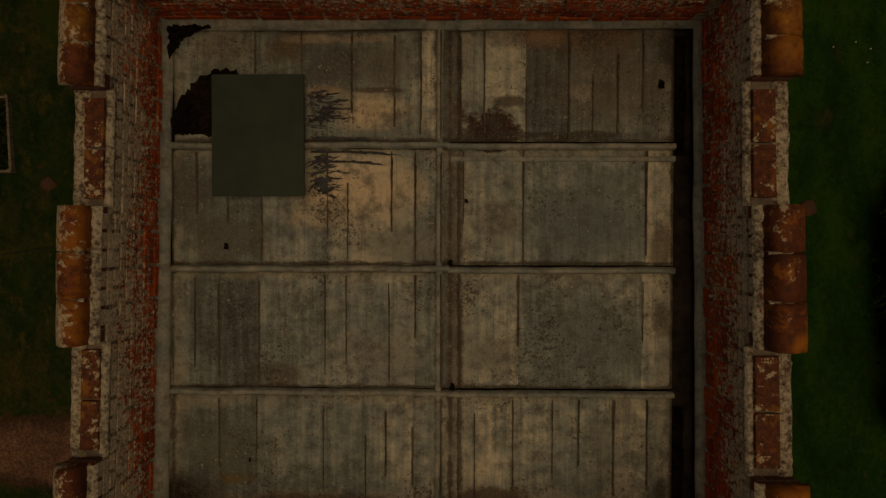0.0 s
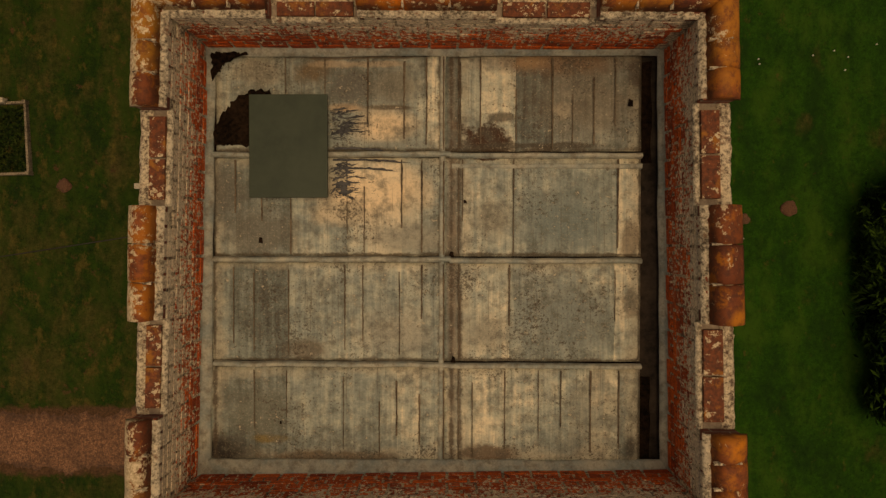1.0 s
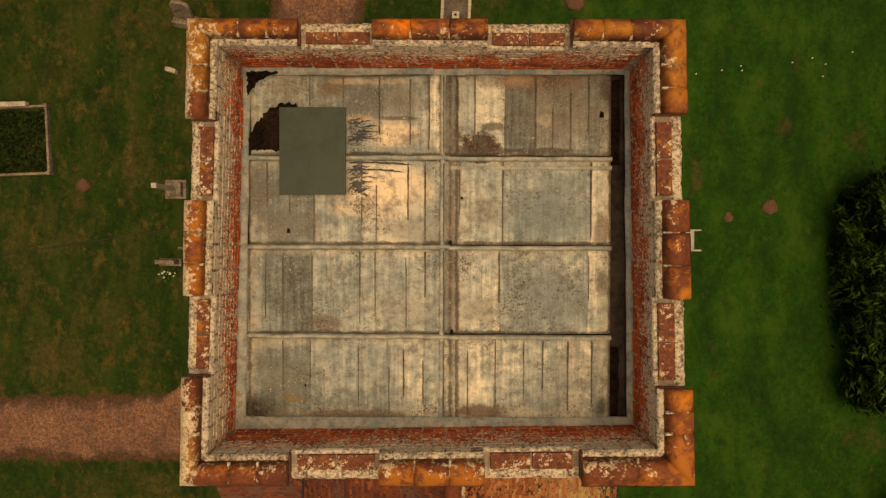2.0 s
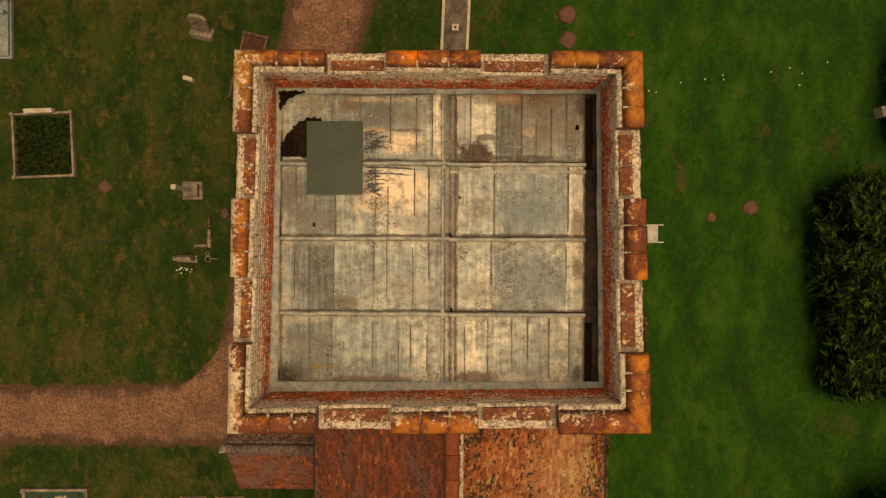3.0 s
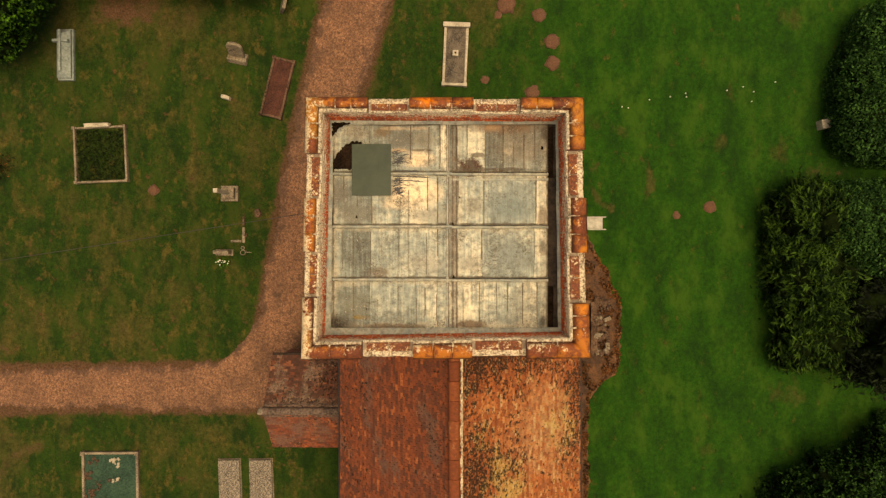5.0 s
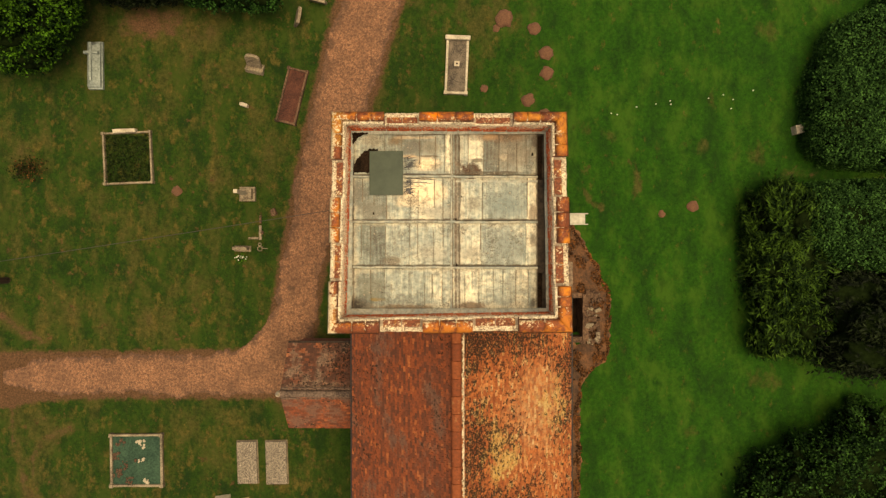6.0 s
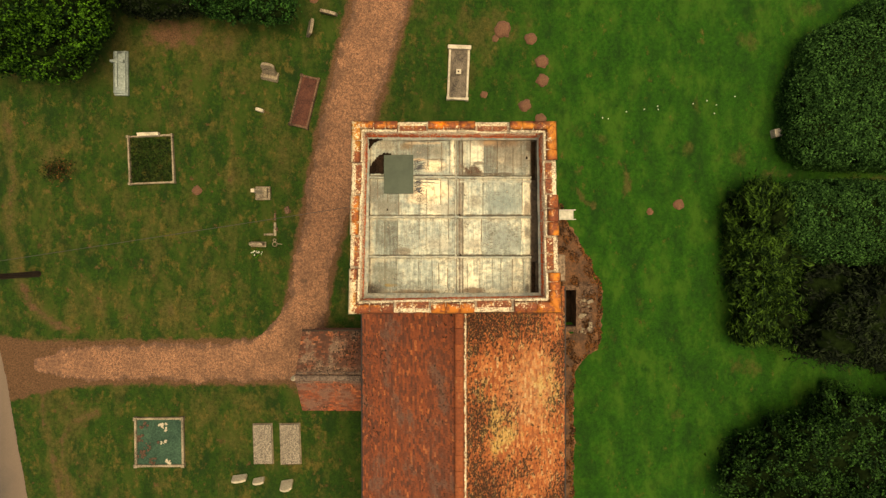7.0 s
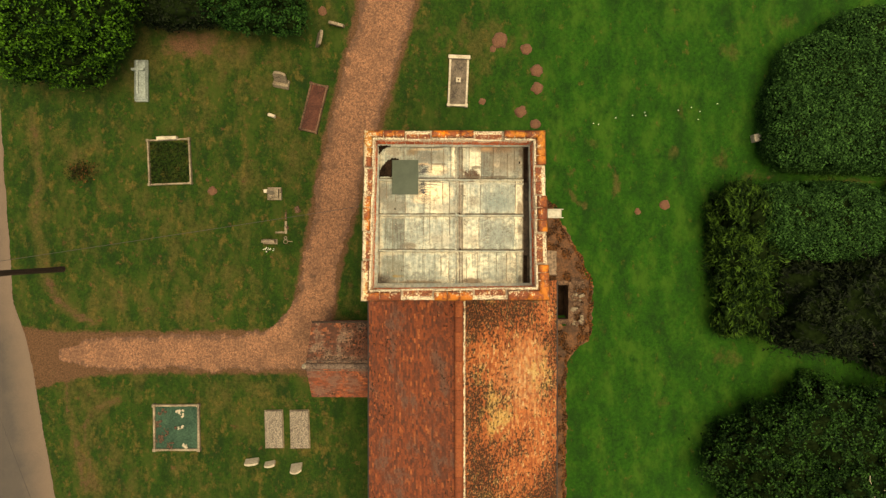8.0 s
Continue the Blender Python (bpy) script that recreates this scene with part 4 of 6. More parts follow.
def ragged(outline, z, seed, amount=0.02, step=0.02, rise=0.02):
    """A ragged sheet inside an outline, lumpy on top."""
    pts = []
    n = len(outline)
    for i in range(n):
        a, b = Vector(outline[i]), Vector(outline[(i + 1) % n])
        k = max(1, int((b - a).length / step))
        for j in range(k):
            p = a.lerp(b, j / k)
            pts.append(p + Vector(noise.noise_vector((p.x * 28, p.y * 28, seed))[:2]) * amount)
    c = sum(pts, Vector((0, 0))) / len(pts)
    verts, faces, rings = [], [], 6
    for r in range(rings):
        f = 1 - r / rings
        for p in pts:
            q = c.lerp(p, f)
            verts.append((q.x, q.y, z + (rise * (0.5 + noise.noise((q.x * 30, q.y * 30, seed))) if r else 0)))
    m = len(pts)
    for r in range(rings - 1):
        for i in range(m):
            faces.append((r * m + i, r * m + (i + 1) % m, (r + 1) * m + (i + 1) % m, (r + 1) * m + i))
    faces.append(tuple((rings - 1) * m + i for i in range(m)))
    return verts, faces


for r in range(4):
    y1, y0 = ROWS_Y[r] - 0.025, ROWS_Y[r + 1] + 0.025
    lead_panel(WEST_ENDS[r], SEAM_X - 0.035, y0, y1, WEST_SEAMS[r], WEST_TONES[r], r + 1)
    lead_panel(SEAM_X - 0.034, EDGE_E, y0, y1, EAST_SEAMS[r], EAST_TONES[r], r + 11)


def roll(p, q, wide, tall, seed):
    """A flattened lead roll between two points on the roof."""
    n = max(6, int((Vector(q) - Vector(p)).length / 0.05))
    d = (Vector(q) - Vector(p)).normalized()
    nrm = Vector((-d.y, d.x))
    verts, m = [], 6
    for j in range(n + 1):
        c = Vector(p).lerp(Vector(q), j / n)
        c = c + nrm * 0.008 * noise.noise((c.x * 3, c.y * 3, seed))
        for k in range(m + 1):
            u = (k / m - 0.5) * wide
            h = tall * math.sin(math.pi * k / m) ** 0.5 * (1 + 0.25 * noise.noise((c.x * 8, c.y * 8, k))) if 0 < k < m else -0.02
            verts.append((c.x + nrm.x * u, c.y + nrm.y * u, ROOF_Z + h))
    faces = [(j * (m + 1) + k, (j + 1) * (m + 1) + k, (j + 1) * (m + 1) + k + 1, j * (m + 1) + k + 1) for j in range(n) for k in range(m)]
    link("lead_roll", verts, faces, FLASHING, tower, smooth=True)


for y in ROWS_Y[1:4]:
    roll((EDGE_W, y), (SEAM_X + 0.03, y), 0.05, 0.03, y)
    roll((SEAM_X + 0.02, y - 0.01), (EDGE_E, y - 0.01), 0.05, 0.03, y + 5)
roll((SEAM_X + 0.04, ROWS_Y[1] - 0.10), (EDGE_E, ROWS_Y[1] - 0.10), 0.05, 0.018, 3)
roll((SEAM_X - 0.055, ROWS_Y[4]), (SEAM_X - 0.035, ROWS_Y[0]), 0.05, 0.012, 8)
for k, (y0, y1) in enumerate(((0.95, 1.72), (0.08, 0.86), (-0.80, 0.0), (-1.62, -0.88))):
    for x, w in ((0.062, 0.006), (0.185, 0.004)):
        v, f = ragged([(x - w, y0), (x + w, y0), (x + w * 0.7, (y0 + y1) / 2), (x + w, y1), (x - w, y1)], ROOF_Z + 0.012, k + 40 + x, 0.006, 0.02, 0.003)
        link("lead_crease", v, f, CREASE, tower)


def flashing(p, q, foot0, foot1, rise, seed, label=""):
    """Lead dressed along the foot of a wall: a flat strip and an upstand."""
    p, q = Vector(p), Vector(q)
    n = max(6, int((q - p).length / 0.05))
    d = (q - p).normalized()
    nrm = Vector((-d.y, d.x))
    verts = []
    for j in range(n + 1):
        c = p.lerp(q, j / n)
        w = 0.012 * noise.noise((c.x * 2.5, c.y * 2.5, seed))
        foot = foot0 + (foot1 - foot0) * j / n
        for u, z in ((0.004, rise + 0.02 * noise.noise((c.x * 4, c.y * 4, seed))), (0.012, rise * 0.5), (0.022, 0.03), (foot * 0.5, 0.022), (foot + w, 0.014), (foot + w, -0.02)):
            verts.append((c.x + nrm.x * u, c.y + nrm.y * u, ROOF_Z + z))
    faces = [(j * 6 + k, (j + 1) * 6 + k, (j + 1) * 6 + k + 1, j * 6 + k + 1) for j in range(n) for k in range(5)]
    link("lead_flashing", verts, faces, FLASHING, tower, label, True)


flashing(INN["nw"], INN["sw"], 0.050, 0.095, 0.08, 1)
flashing(INN["sw"], INN["se"], 0.125, 0.070, 0.06, 2)
flashing(INN["ne"], INN["nw"], 0.042, 0.068, 0.07, 4)
flashing(INN["se"], INN["ne"], 0.060, 0.045, 0.09, 3)
# silted lead, its colour darkened further for the east parapet's shade
GUTTER = plain("shaded_gutter_lead", (0.010, 0.007, 0.005), (0.060, 0.044, 0.031), 10, 0.85)
part("gutter", box(1.66, 1.90, -1.68, 1.74, 11.705, 11.80, 0, 0.004, 4), GUTTER, tower, "silted lead gutter, darkened in colour for the parapet's shade")
# black strips at both ends: silt together with painted parapet shade
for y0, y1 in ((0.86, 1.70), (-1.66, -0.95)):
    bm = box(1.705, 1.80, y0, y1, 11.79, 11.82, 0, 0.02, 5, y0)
    part("silt", bm, DARK, tower, "black silt and painted shade in the gutter")


v, f = ragged([(-1.845, 0.99), (-1.84, 1.14), (-1.76, 1.27), (-1.66, 1.36), (-1.52, 1.45), (-1.36, 1.44), (-1.36, 0.99)], ROOF_Z + 0.018, 2, 0.045)
link("leaf_litter", v, f, DARK, tower, "heap of black rotted leaf litter")
v, f = ragged([(-1.87, 1.77), (-1.55, 1.76), (-1.66, 1.71), (-1.77, 1.64), (-1.84, 1.55), (-1.855, 1.5)], ROOF_Z + 0.018, 5, 0.04)
link("leaf_litter", v, f, DARK, tower, "heap of black rotted leaf litter")
TEAR = plain("torn_lead", (0.020, 0.023, 0.027), (0.09, 0.092, 0.092), 40, 0.7)
rnd = random.Random(5)
for k in range(90):
    x, y = rnd.uniform(-0.88, -0.74), rnd.choice((rnd.uniform(1.02, 1.30), rnd.uniform(0.58, 0.84)))
    l, h, s = rnd.uniform(0.04, 0.22), rnd.uniform(0.002, 0.008), rnd.uniform(-0.04, 0.04)
    if k % 3 == 0:
        l, h = l * 0.4, h * 2.2
    v, f = ragged([(x, y - h), (x + l * 0.5, y - h * 0.6 + s * 0.5), (x + l, y + s), (x + l * 0.5, y + h * 0.7 + s), (x, y + h)], ROOF_Z + 0.016, k, 0.014, 0.012, 0.005)
    link("lead_tear", v, f, TEAR, tower)
for k in range(3):
    y = (0.87, 0.80, 0.965)[k]
    v, f = ragged([(-0.85, y - 0.006), (-0.5, y - 0.012), (-0.2 - 0.1 * k, y - 0.03), (-0.5, y + 0.002), (-0.85, y + 0.006)], ROOF_Z + 0.016, k + 60, 0.016, 0.014, 0.004)
    link("lead_tear", v, f, TEAR, tower)

for x, y, r, k in ((1.60, 1.33, 0.022, 1), (-1.46, 0.20, 0.018, 2), (0.14, -0.79, 0.02, 3), (0.13, 0.09, 0.016, 4), (-1.30, -1.32, 0.010, 5), (0.24, 0.52, 0.012, 7)):
    v, f = ragged([(x - r, y - r), (x + r, y - r * 1.4), (x + r * 0.8, y + r), (x - r * 0.6, y + r * 1.6)], ROOF_Z + 0.016, k + 90, 0.008, 0.008, 0.004)
    link("lead_hole", v, f, DARK, tower)

hatch = empty("roof_hatch", pose(-1.203, 0.97, ROOF_Z + 0.02), "flat grey-green painted hatch cover on the lead roof", "hatch")
part("curb", box(-0.29, 0.29, -0.39, 0.39, -0.02, 0.055, 0.004), WOOD, hatch)
part("cover", box(-0.32, 0.32, -0.42, 0.42, 0.056, 0.085, 0.005), HATCH, hatch, "grey-green painted board")

# ---- spout and buttress on the east face ----
spout = empty("rainwater_spout", pose(2.12, 0.11, 11.28), "pale lead rainwater spout projecting from the tower wall", "spout")
part("bottom", box(-0.1, 0.62, -0.10, 0.10, 0, 0.015), ZINC, spout)
part("side_plate", box(-0.1, 0.66, 0.10, 0.115, 0, 0.11), ZINC, spout)
part("side_plate", box(-0.1, 0.66, -0.115, -0.10, 0, 0.11), ZINC, spout)
CAPSTONE = plain("weathered_capstone", (0.05, 0.038, 0.027), (0.27, 0.19, 0.125), 11, 0.95, 0, 0.02)
buttress = empty("buttress", None, "brick buttress with a weathered sloping stone cap", "buttress")
part("shaft", box(2.10, 3.42, -1.66, -0.96, -0.4, 5.75), BRICKFACE, buttress)
bm = box(2.10, 3.52, -1.72, -0.90, 5.75, 5.95, 0.02, 0.05, 6)
for v in bm.verts:
    if v.co.z > 5.85:
        v.co.z += 0.5 * (3.52 - v.co.x) / 1.6
part("cap", bm, CAPSTONE, buttress)

# ---- nave ----
NAVE_N, NAVE_S = -2.03, -17.0
RIDGE, EAVE_W, EAVE_E = (0.17, 7.90), (-3.04, 4.38), (3.83, 4.02)
nave = empty("church_nave", None, "brick church nave with a steep clay-tiled roof, lichened on one slope", "church")
part("wall", box(-2.86, -2.60, NAVE_S, NAVE_N, -0.4, 4.50), BRICKFACE, nave)
part("wall", box(3.39, 3.65, NAVE_S, NAVE_N, -0.4, 4.15), BRICKFACE, nave)
for y in (NAVE_N, NAVE_S + 0.26):
    bm = bmesh.new()
    outline = [(-2.60, -0.4), (3.39, -0.4), (3.39, 4.40), (RIDGE[0], RIDGE[1] - 0.15), (-2.60, 4.74)]
    vs = [[bm.verts.new((x, yy, z)) for x, z in outline] for yy in (y, y - 0.26)]
    bm.faces.new(vs[0])
    bm.faces.new(vs[1][::-1])
    for i in range(5):
        bm.faces.new((vs[0][i], vs[0][(i + 1) % 5], vs[1][(i + 1) % 5], vs[1][i]))
    part("gable_wall", bm, BRICKFACE, nave)


def slope(name, parent, eave, ridge, start, end, along_axis, material, deck, near, seed, gauge=0.10, wide=0.165):
    """Plain tiles in courses on a slope. eave, ridge: (across, z); the courses run along y, or along x for the porch. The tiles of the stretch `near` are pieces of their own."""
    a, b = Vector(eave), Vector(ridge)
    length = (b - a).length
    up = (b - a) / length
    out = Vector((-up.y, up.x)) if up.x > 0 else Vector((up.y, -up.x))
    rnd = random.Random(seed)

    def spot(s, t, h):
        c = a + up * s + out * h
        return (c.x, t, c.y) if along_axis == "y" else (t, c.x, c.y)

    bm = bmesh.new()
    corner = [spot(0.0, start, -0.03), spot(length, start, -0.03), spot(length, end, -0.03), spot(0.0, end, -0.03)]
    low = [spot(0.0, start, -0.10), spot(length, start, -0.10), spot(length, end, -0.10), spot(0.0, end, -0.10)]
    t = [bm.verts.new(p) for p in corner]
    u = [bm.verts.new(p) for p in low]
    bm.faces.new(t)
    bm.faces.new(u[::-1])
    for i in range(4):
        bm.faces.new((t[i], u[i], u[(i + 1) % 4], t[(i + 1) % 4]))
    part("roof_deck", bm, deck, parent)
    verts, faces, single = [], [], 0
    rows = int(length / gauge)
    sign = 1 if end > start else -1
    n = int(abs(end - start) / wide)
    for r in range(rows):
        s0 = r * gauge - 0.01
        for k in range(n):
            t0 = start + sign * (k + (0.5 if r % 2 else 0.0)) * wide
            t1 = t0 + sign * (wide - 0.006)
            d = rnd.uniform(-0.006, 0.006)
            l = rnd.uniform(-0.004, 0.006)
            tw = rnd.uniform(-0.006, 0.006)
            quad = [spot(s0 + l, t0, 0.022 + d), spot(s0 + l + tw, t1, 0.022 + d + tw), spot(s0 + gauge + 0.05, t1, 0.0 + d), spot(s0 + gauge + 0.05, t0, 0.0 + d)]
            low = [spot(s0 + l, t0, -0.002 + d), spot(s0 + l + tw, t1, -0.002 + d + tw)]
            v8 = quad + low
            f8 = [(0, 1, 2, 3), (0, 4, 5, 1), (0, 3, 4), (1, 5, 2)]
            if single < 290 and near[0] <= s0 < near[1] and near[2] <= t0 < near[3]:
                link("roof_tile", v8, f8, material, parent)
                single += 1
            else:
                m = len(verts)
                verts += v8
                faces += [tuple(i + m for i in q) for q in f8]
    tagged(link(name, verts, faces, material, parent), "courses of plain clay roof tiles", kind="stuff")


slope("roof_tiles", nave, EAVE_W, RIDGE, NAVE_N + 0.02, NAVE_S, "y", TILE_W, WOOD, (2.6, 4.4, -4.6, -2.0), 1)
slope("roof_tiles", nave, EAVE_E, RIDGE, NAVE_N + 0.02, NAVE_S, "y", TILE_E, WOOD, (2.6, 4.4, -4.6, -2.0), 2)
RIDGETILE = tile_material("ridge_tile", ((0.0, (0.17, 0.045, 0.02)), (1.0, (0.25, 0.07, 0.027))), (0.30, 0.12, 0.05), 0.58, 0.75)


def ridge_tile(parent, c, half, length, axis_y, material, seed):
    rnd = random.Random(seed)
    verts, m = [], 8
    for j, s in enumerate((0, 0.04, 0.96, 1.0)):
        for k in range(m + 1):
            a = math.pi * k / m
            r = half * (1.06 if j < 2 else 1.0)
            u, h = -r * math.cos(a), r * 0.72 * math.sin(a) + (-0.05 if k in (0, m) else 0) + rnd.uniform(-0.003, 0.003)
            verts.append((c[0] + u, c[1] - s * length, c[2] + h) if axis_y else (c[0] + s * length, c[1] + u, c[2] + h))
    faces = [(j * (m + 1) + k, (j + 1) * (m + 1) + k, (j + 1) * (m + 1) + k + 1, j * (m + 1) + k + 1) for j in range(3) for k in range(m)]
    faces.append(tuple(range(m + 1)))
    faces.append(tuple(3 * (m + 1) + k for k in range(m, -1, -1)))
    link("ridge_tile", verts, faces, material, parent, smooth=True)


for k in range(33):
    ridge_tile(nave, (RIDGE[0], NAVE_N - 0.01 - k * 0.45, RIDGE[1] - 0.01), 0.13, 0.44, True, RIDGETILE, k)
rough_strip("ridge_mortar", Vector((RIDGE[0] + 0.15, NAVE_N - 0.02)), Vector((RIDGE[0] + 0.15, NAVE_S)), RIDGE[1] - 0.16, 0.12, 0.035, MORTAR, nave, 41, 14)
part("gutter", tube([(EAVE_W[0] - 0.03, NAVE_N, EAVE_W[1] - 0.06), (EAVE_W[0] - 0.03, NAVE_S, EAVE_W[1] - 0.06)], 0.05), IRON, nave, "black iron gutter")
part("gutter", tube([(EAVE_E[0] + 0.03, NAVE_N, EAVE_E[1] - 0.06), (EAVE_E[0] + 0.03, NAVE_S, EAVE_E[1] - 0.06)], 0.05), IRON, nave, "black iron gutter")

# ---- porch on the nave's west side ----
PX0, PX1, PRIDGE, PN, PS = -5.72, -3.0, (-5.43, 2.93), (-3.90, 1.80), (-6.88, 1.80)
porch = empty("church_porch", None, "small brick church porch with a mossy red tiled roof", "porch")
part("side_wall", box(PX0 + 0.12, -2.87, -4.22, -4.00, -0.4, 1.68), BRICKFACE, porch)
part("side_wall", box(PX0 + 0.12, -2.87, -6.78, -6.56, -0.4, 1.68), BRICKFACE, porch)
bm = bmesh.new()
outline = [(-4.22, -0.4), (-4.22, 1.95), (PRIDGE[0], 2.78), (-6.56, 1.95), (-6.56, -0.4), (-5.95, -0.4), (-5.95, 1.45), (-5.70, 1.80), (-5.43, 1.92), (-5.16, 1.80), (-4.91, 1.45), (-4.91, -0.4)]
vs = [[bm.verts.new((x, y, z)) for y, z in outline] for x in (PX0 + 0.12, PX0 + 0.36)]
bm.faces.new(vs[0])
bm.faces.new(vs[1][::-1])
for i in range(len(outline)):
    bm.faces.new((vs[0][i], vs[0][(i + 1) % 12], vs[1][(i + 1) % 12], vs[1][i]))
part("gable_wall", bm, BRICKFACE, porch, "brick gable with an arched doorway")
slope("roof_tiles", porch, PN, PRIDGE, PX0, PX1, "x", TILE_P, WOOD, (0.6, 1.5, -5.8, -3.0), 3)
slope("roof_tiles", porch, PS, PRIDGE, PX0, PX1, "x", TILE_W, WOOD, (0.6, 1.5, -5.8, -3.0), 4)
GREYRIDGE = plain("grey_ridge", (0.026, 0.017, 0.014), (0.17, 0.12, 0.09), 16)
for k in range(9):
    ridge_tile(porch, (PX0 + k * 0.30, PRIDGE[0], PRIDGE[1] - 0.02), 0.12, 0.29, False, GREYRIDGE, 60 + k)
for y, s in ((PRIDGE[0] + 0.17, 71), (PRIDGE[0] - 0.17, 72)):
    rough_strip("ridge_mortar", Vector((PX0, y)), Vector((PX1, y)), PRIDGE[1] - 0.12, 0.08, 0.03, GREYRIDGE, porch, s, 6)
bm = tube([(PX0 - 0.05, PRIDGE[0], 2.70), (PX0 - 0.05, PRIDGE[0], 2.95), (PX0 - 0.05, PRIDGE[0], 3.05), (PX0 - 0.05, PRIDGE[0], 3.2)], [0.09, 0.10, 0.06, 0.02], 8)
part("finial", bm, PALE, porch, "pale stone finial")
part("gutter", tube([(PX0, PN[0] + 0.05, PN[1] - 0.04), (PX1, PN[0] + 0.05, PN[1] - 0.04)], 0.045), WOOD, porch)


# ---- soil beside the church, pit and molehills ----
def soil_bed(outline, label, seed, material=SOIL, lift=0.022, grow=0.0):
    pts = []
    mid = sum((Vector(p) for p in outline), Vector((0, 0))) / len(outline)
    outline = [tuple(Vector(p) + (Vector(p) - mid).normalized() * grow) for p in outline]
    for _ in range(2):
        outline = [p for a, b in zip(outline, outline[1:] + outline[:1]) for p in ((a[0] * 0.75 + b[0] * 0.25, a[1] * 0.75 + b[1] * 0.25), (a[0] * 0.25 + b[0] * 0.75, a[1] * 0.25 + b[1] * 0.75))]
    n = len(outline)
    for i in range(n):
        a, b = Vector(outline[i]), Vector(outline[(i + 1) % n])
        k = max(1, int((b - a).length / 0.08))
        for j in range(k):
            p = a.lerp(b, j / k)
            pts.append(p + Vector(noise.noise_vector((p.x * 3, p.y * 3, seed))[:2]) * 0.12 + Vector(noise.noise_vector((p.x * 14, p.y * 14, seed))[:2]) * 0.08)
    bm = bmesh.new()
    bm.faces.new([bm.verts.new((p.x, p.y, 0)) for p in pts])
    bmesh.ops.triangulate(bm, faces=bm.faces[:])
    for _ in range(2):
        bmesh.ops.subdivide_edges(bm, edges=[e for e in bm.edges if e.calc_length() > 0.35], cuts=1)
        bmesh.ops.triangulate(bm, faces=bm.faces[:])
    for v in bm.verts:
        v.co.z = land(v.co.x, v.co.y) + lift
    kill = [f for f in bm.faces if PIT[0] - 0.02 < f.calc_center_median().x < PIT[1] + 0.02 and PIT[2] - 0.02 < f.calc_center_median().y < PIT[3] + 0.02]
    bmesh.ops.delete(bm, geom=kill, context="FACES")
    ob = part("soil_bed", bm, material, None, "", True)
    return tagged(ob, label, "soil", kind="structure")


BED_N = [(2.2, 1.8), (3.6, 1.5), (4.3, 0.97), (4.7, 0.0), (5.3, -0.86), (5.75, -2.08), (6.0, -2.36), (6.0, -2.60), (5.3, -2.6), (4.36, -2.6), (3.3, -2.6), (2.2, -2.3)]
BED_S = [(5.1, -2.30), (6.0, -2.2), (5.95, -3.8), (5.9, -4.79), (5.4, -5.10), (4.95, -5.45), (4.84, -6.27), (4.82, -8.75), (4.80, -16.9), (3.5, -16.9), (3.5, -4.0), (5.1, -4.0)]
soil_bed(BED_N, "dry orange grass fringing the bare soil beside the tower", 1.6, STRAW, 0.014, 0.16)
soil_bed(BED_N, "bare brown soil beside the tower wall", 1)
soil_bed([(x + (0.14 if x > 4 else 0), y) for x, y in BED_S], "dry orange grass fringing the bare soil beside the nave", 2.6, STRAW, 0.014)
soil_bed(BED_S, "bare brown soil along the nave wall", 2)
RUBBLE = plain("rubble_brick", (0.022, 0.013, 0.009), (0.16, 0.095, 0.058), 14, 0.95, 0, 0.03)
pit = empty("cellar_pit", None, "dark brick-lined cellar pit with a broken rubble kerb", "pit")
part("lining", box(PIT[0] - 0.16, PIT[0] - 0.04, PIT[2] - 0.1, PIT[3] + 0.1, -1.3, 0.06, 0, 0.02, 4), RUBBLE, pit)
part("lining", box(PIT[1] - 0.06, PIT[1] + 0.16, PIT[2] - 0.1, PIT[3] + 0.1, -1.3, 0.14, 0, 0.03, 5), RUBBLE, pit)
part("lining", box(PIT[0] - 0.04, PIT[1] - 0.06, PIT[3] - 0.04, PIT[3] + 0.14, -1.3, 0.08, 0, 0.02, 4), RUBBLE, pit)
part("lining", box(PIT[0] - 0.04, PIT[1] - 0.06, PIT[2] - 0.14, PIT[2] + 0.06, -1.3, 0.10, 0, 0.02, 4), RUBBLE, pit)
# near-black floor: the pit's deep shade is put into its colour
part("floor", box(PIT[0] - 0.04, PIT[1] - 0.06, PIT[2] + 0.06, PIT[3] - 0.04, -1.3, -0.9, 0, 0.03, 4), DARK, pit)
rnd = random.Random(9)
for k in range(70):
    x, y = rnd.uniform(5.22, 5.66), rnd.uniform(-4.1, -2.3)
    if k % 3 == 0:
        x = rnd.choice((5.24, 5.64))
    if k > 60:
        x, y = rnd.uniform(4.4, 5.6), rnd.choice((-4.12, -2.26))
    s = rnd.uniform(0.05, 0.13)
    bm = box(-s, s, -s * 0.6, s * 0.6, -0.04, s * 1.1, 0.01, 0.025, 0, k)
    ob = part("rubble_stone", bm, RUBBLE if k % 4 else STONE, pit)
    ob.matrix_local = pose(x, y, land(x, y) + 0.03, rnd.uniform(-15, 15), rnd.uniform(-15, 15), rnd.uniform(0, 180))


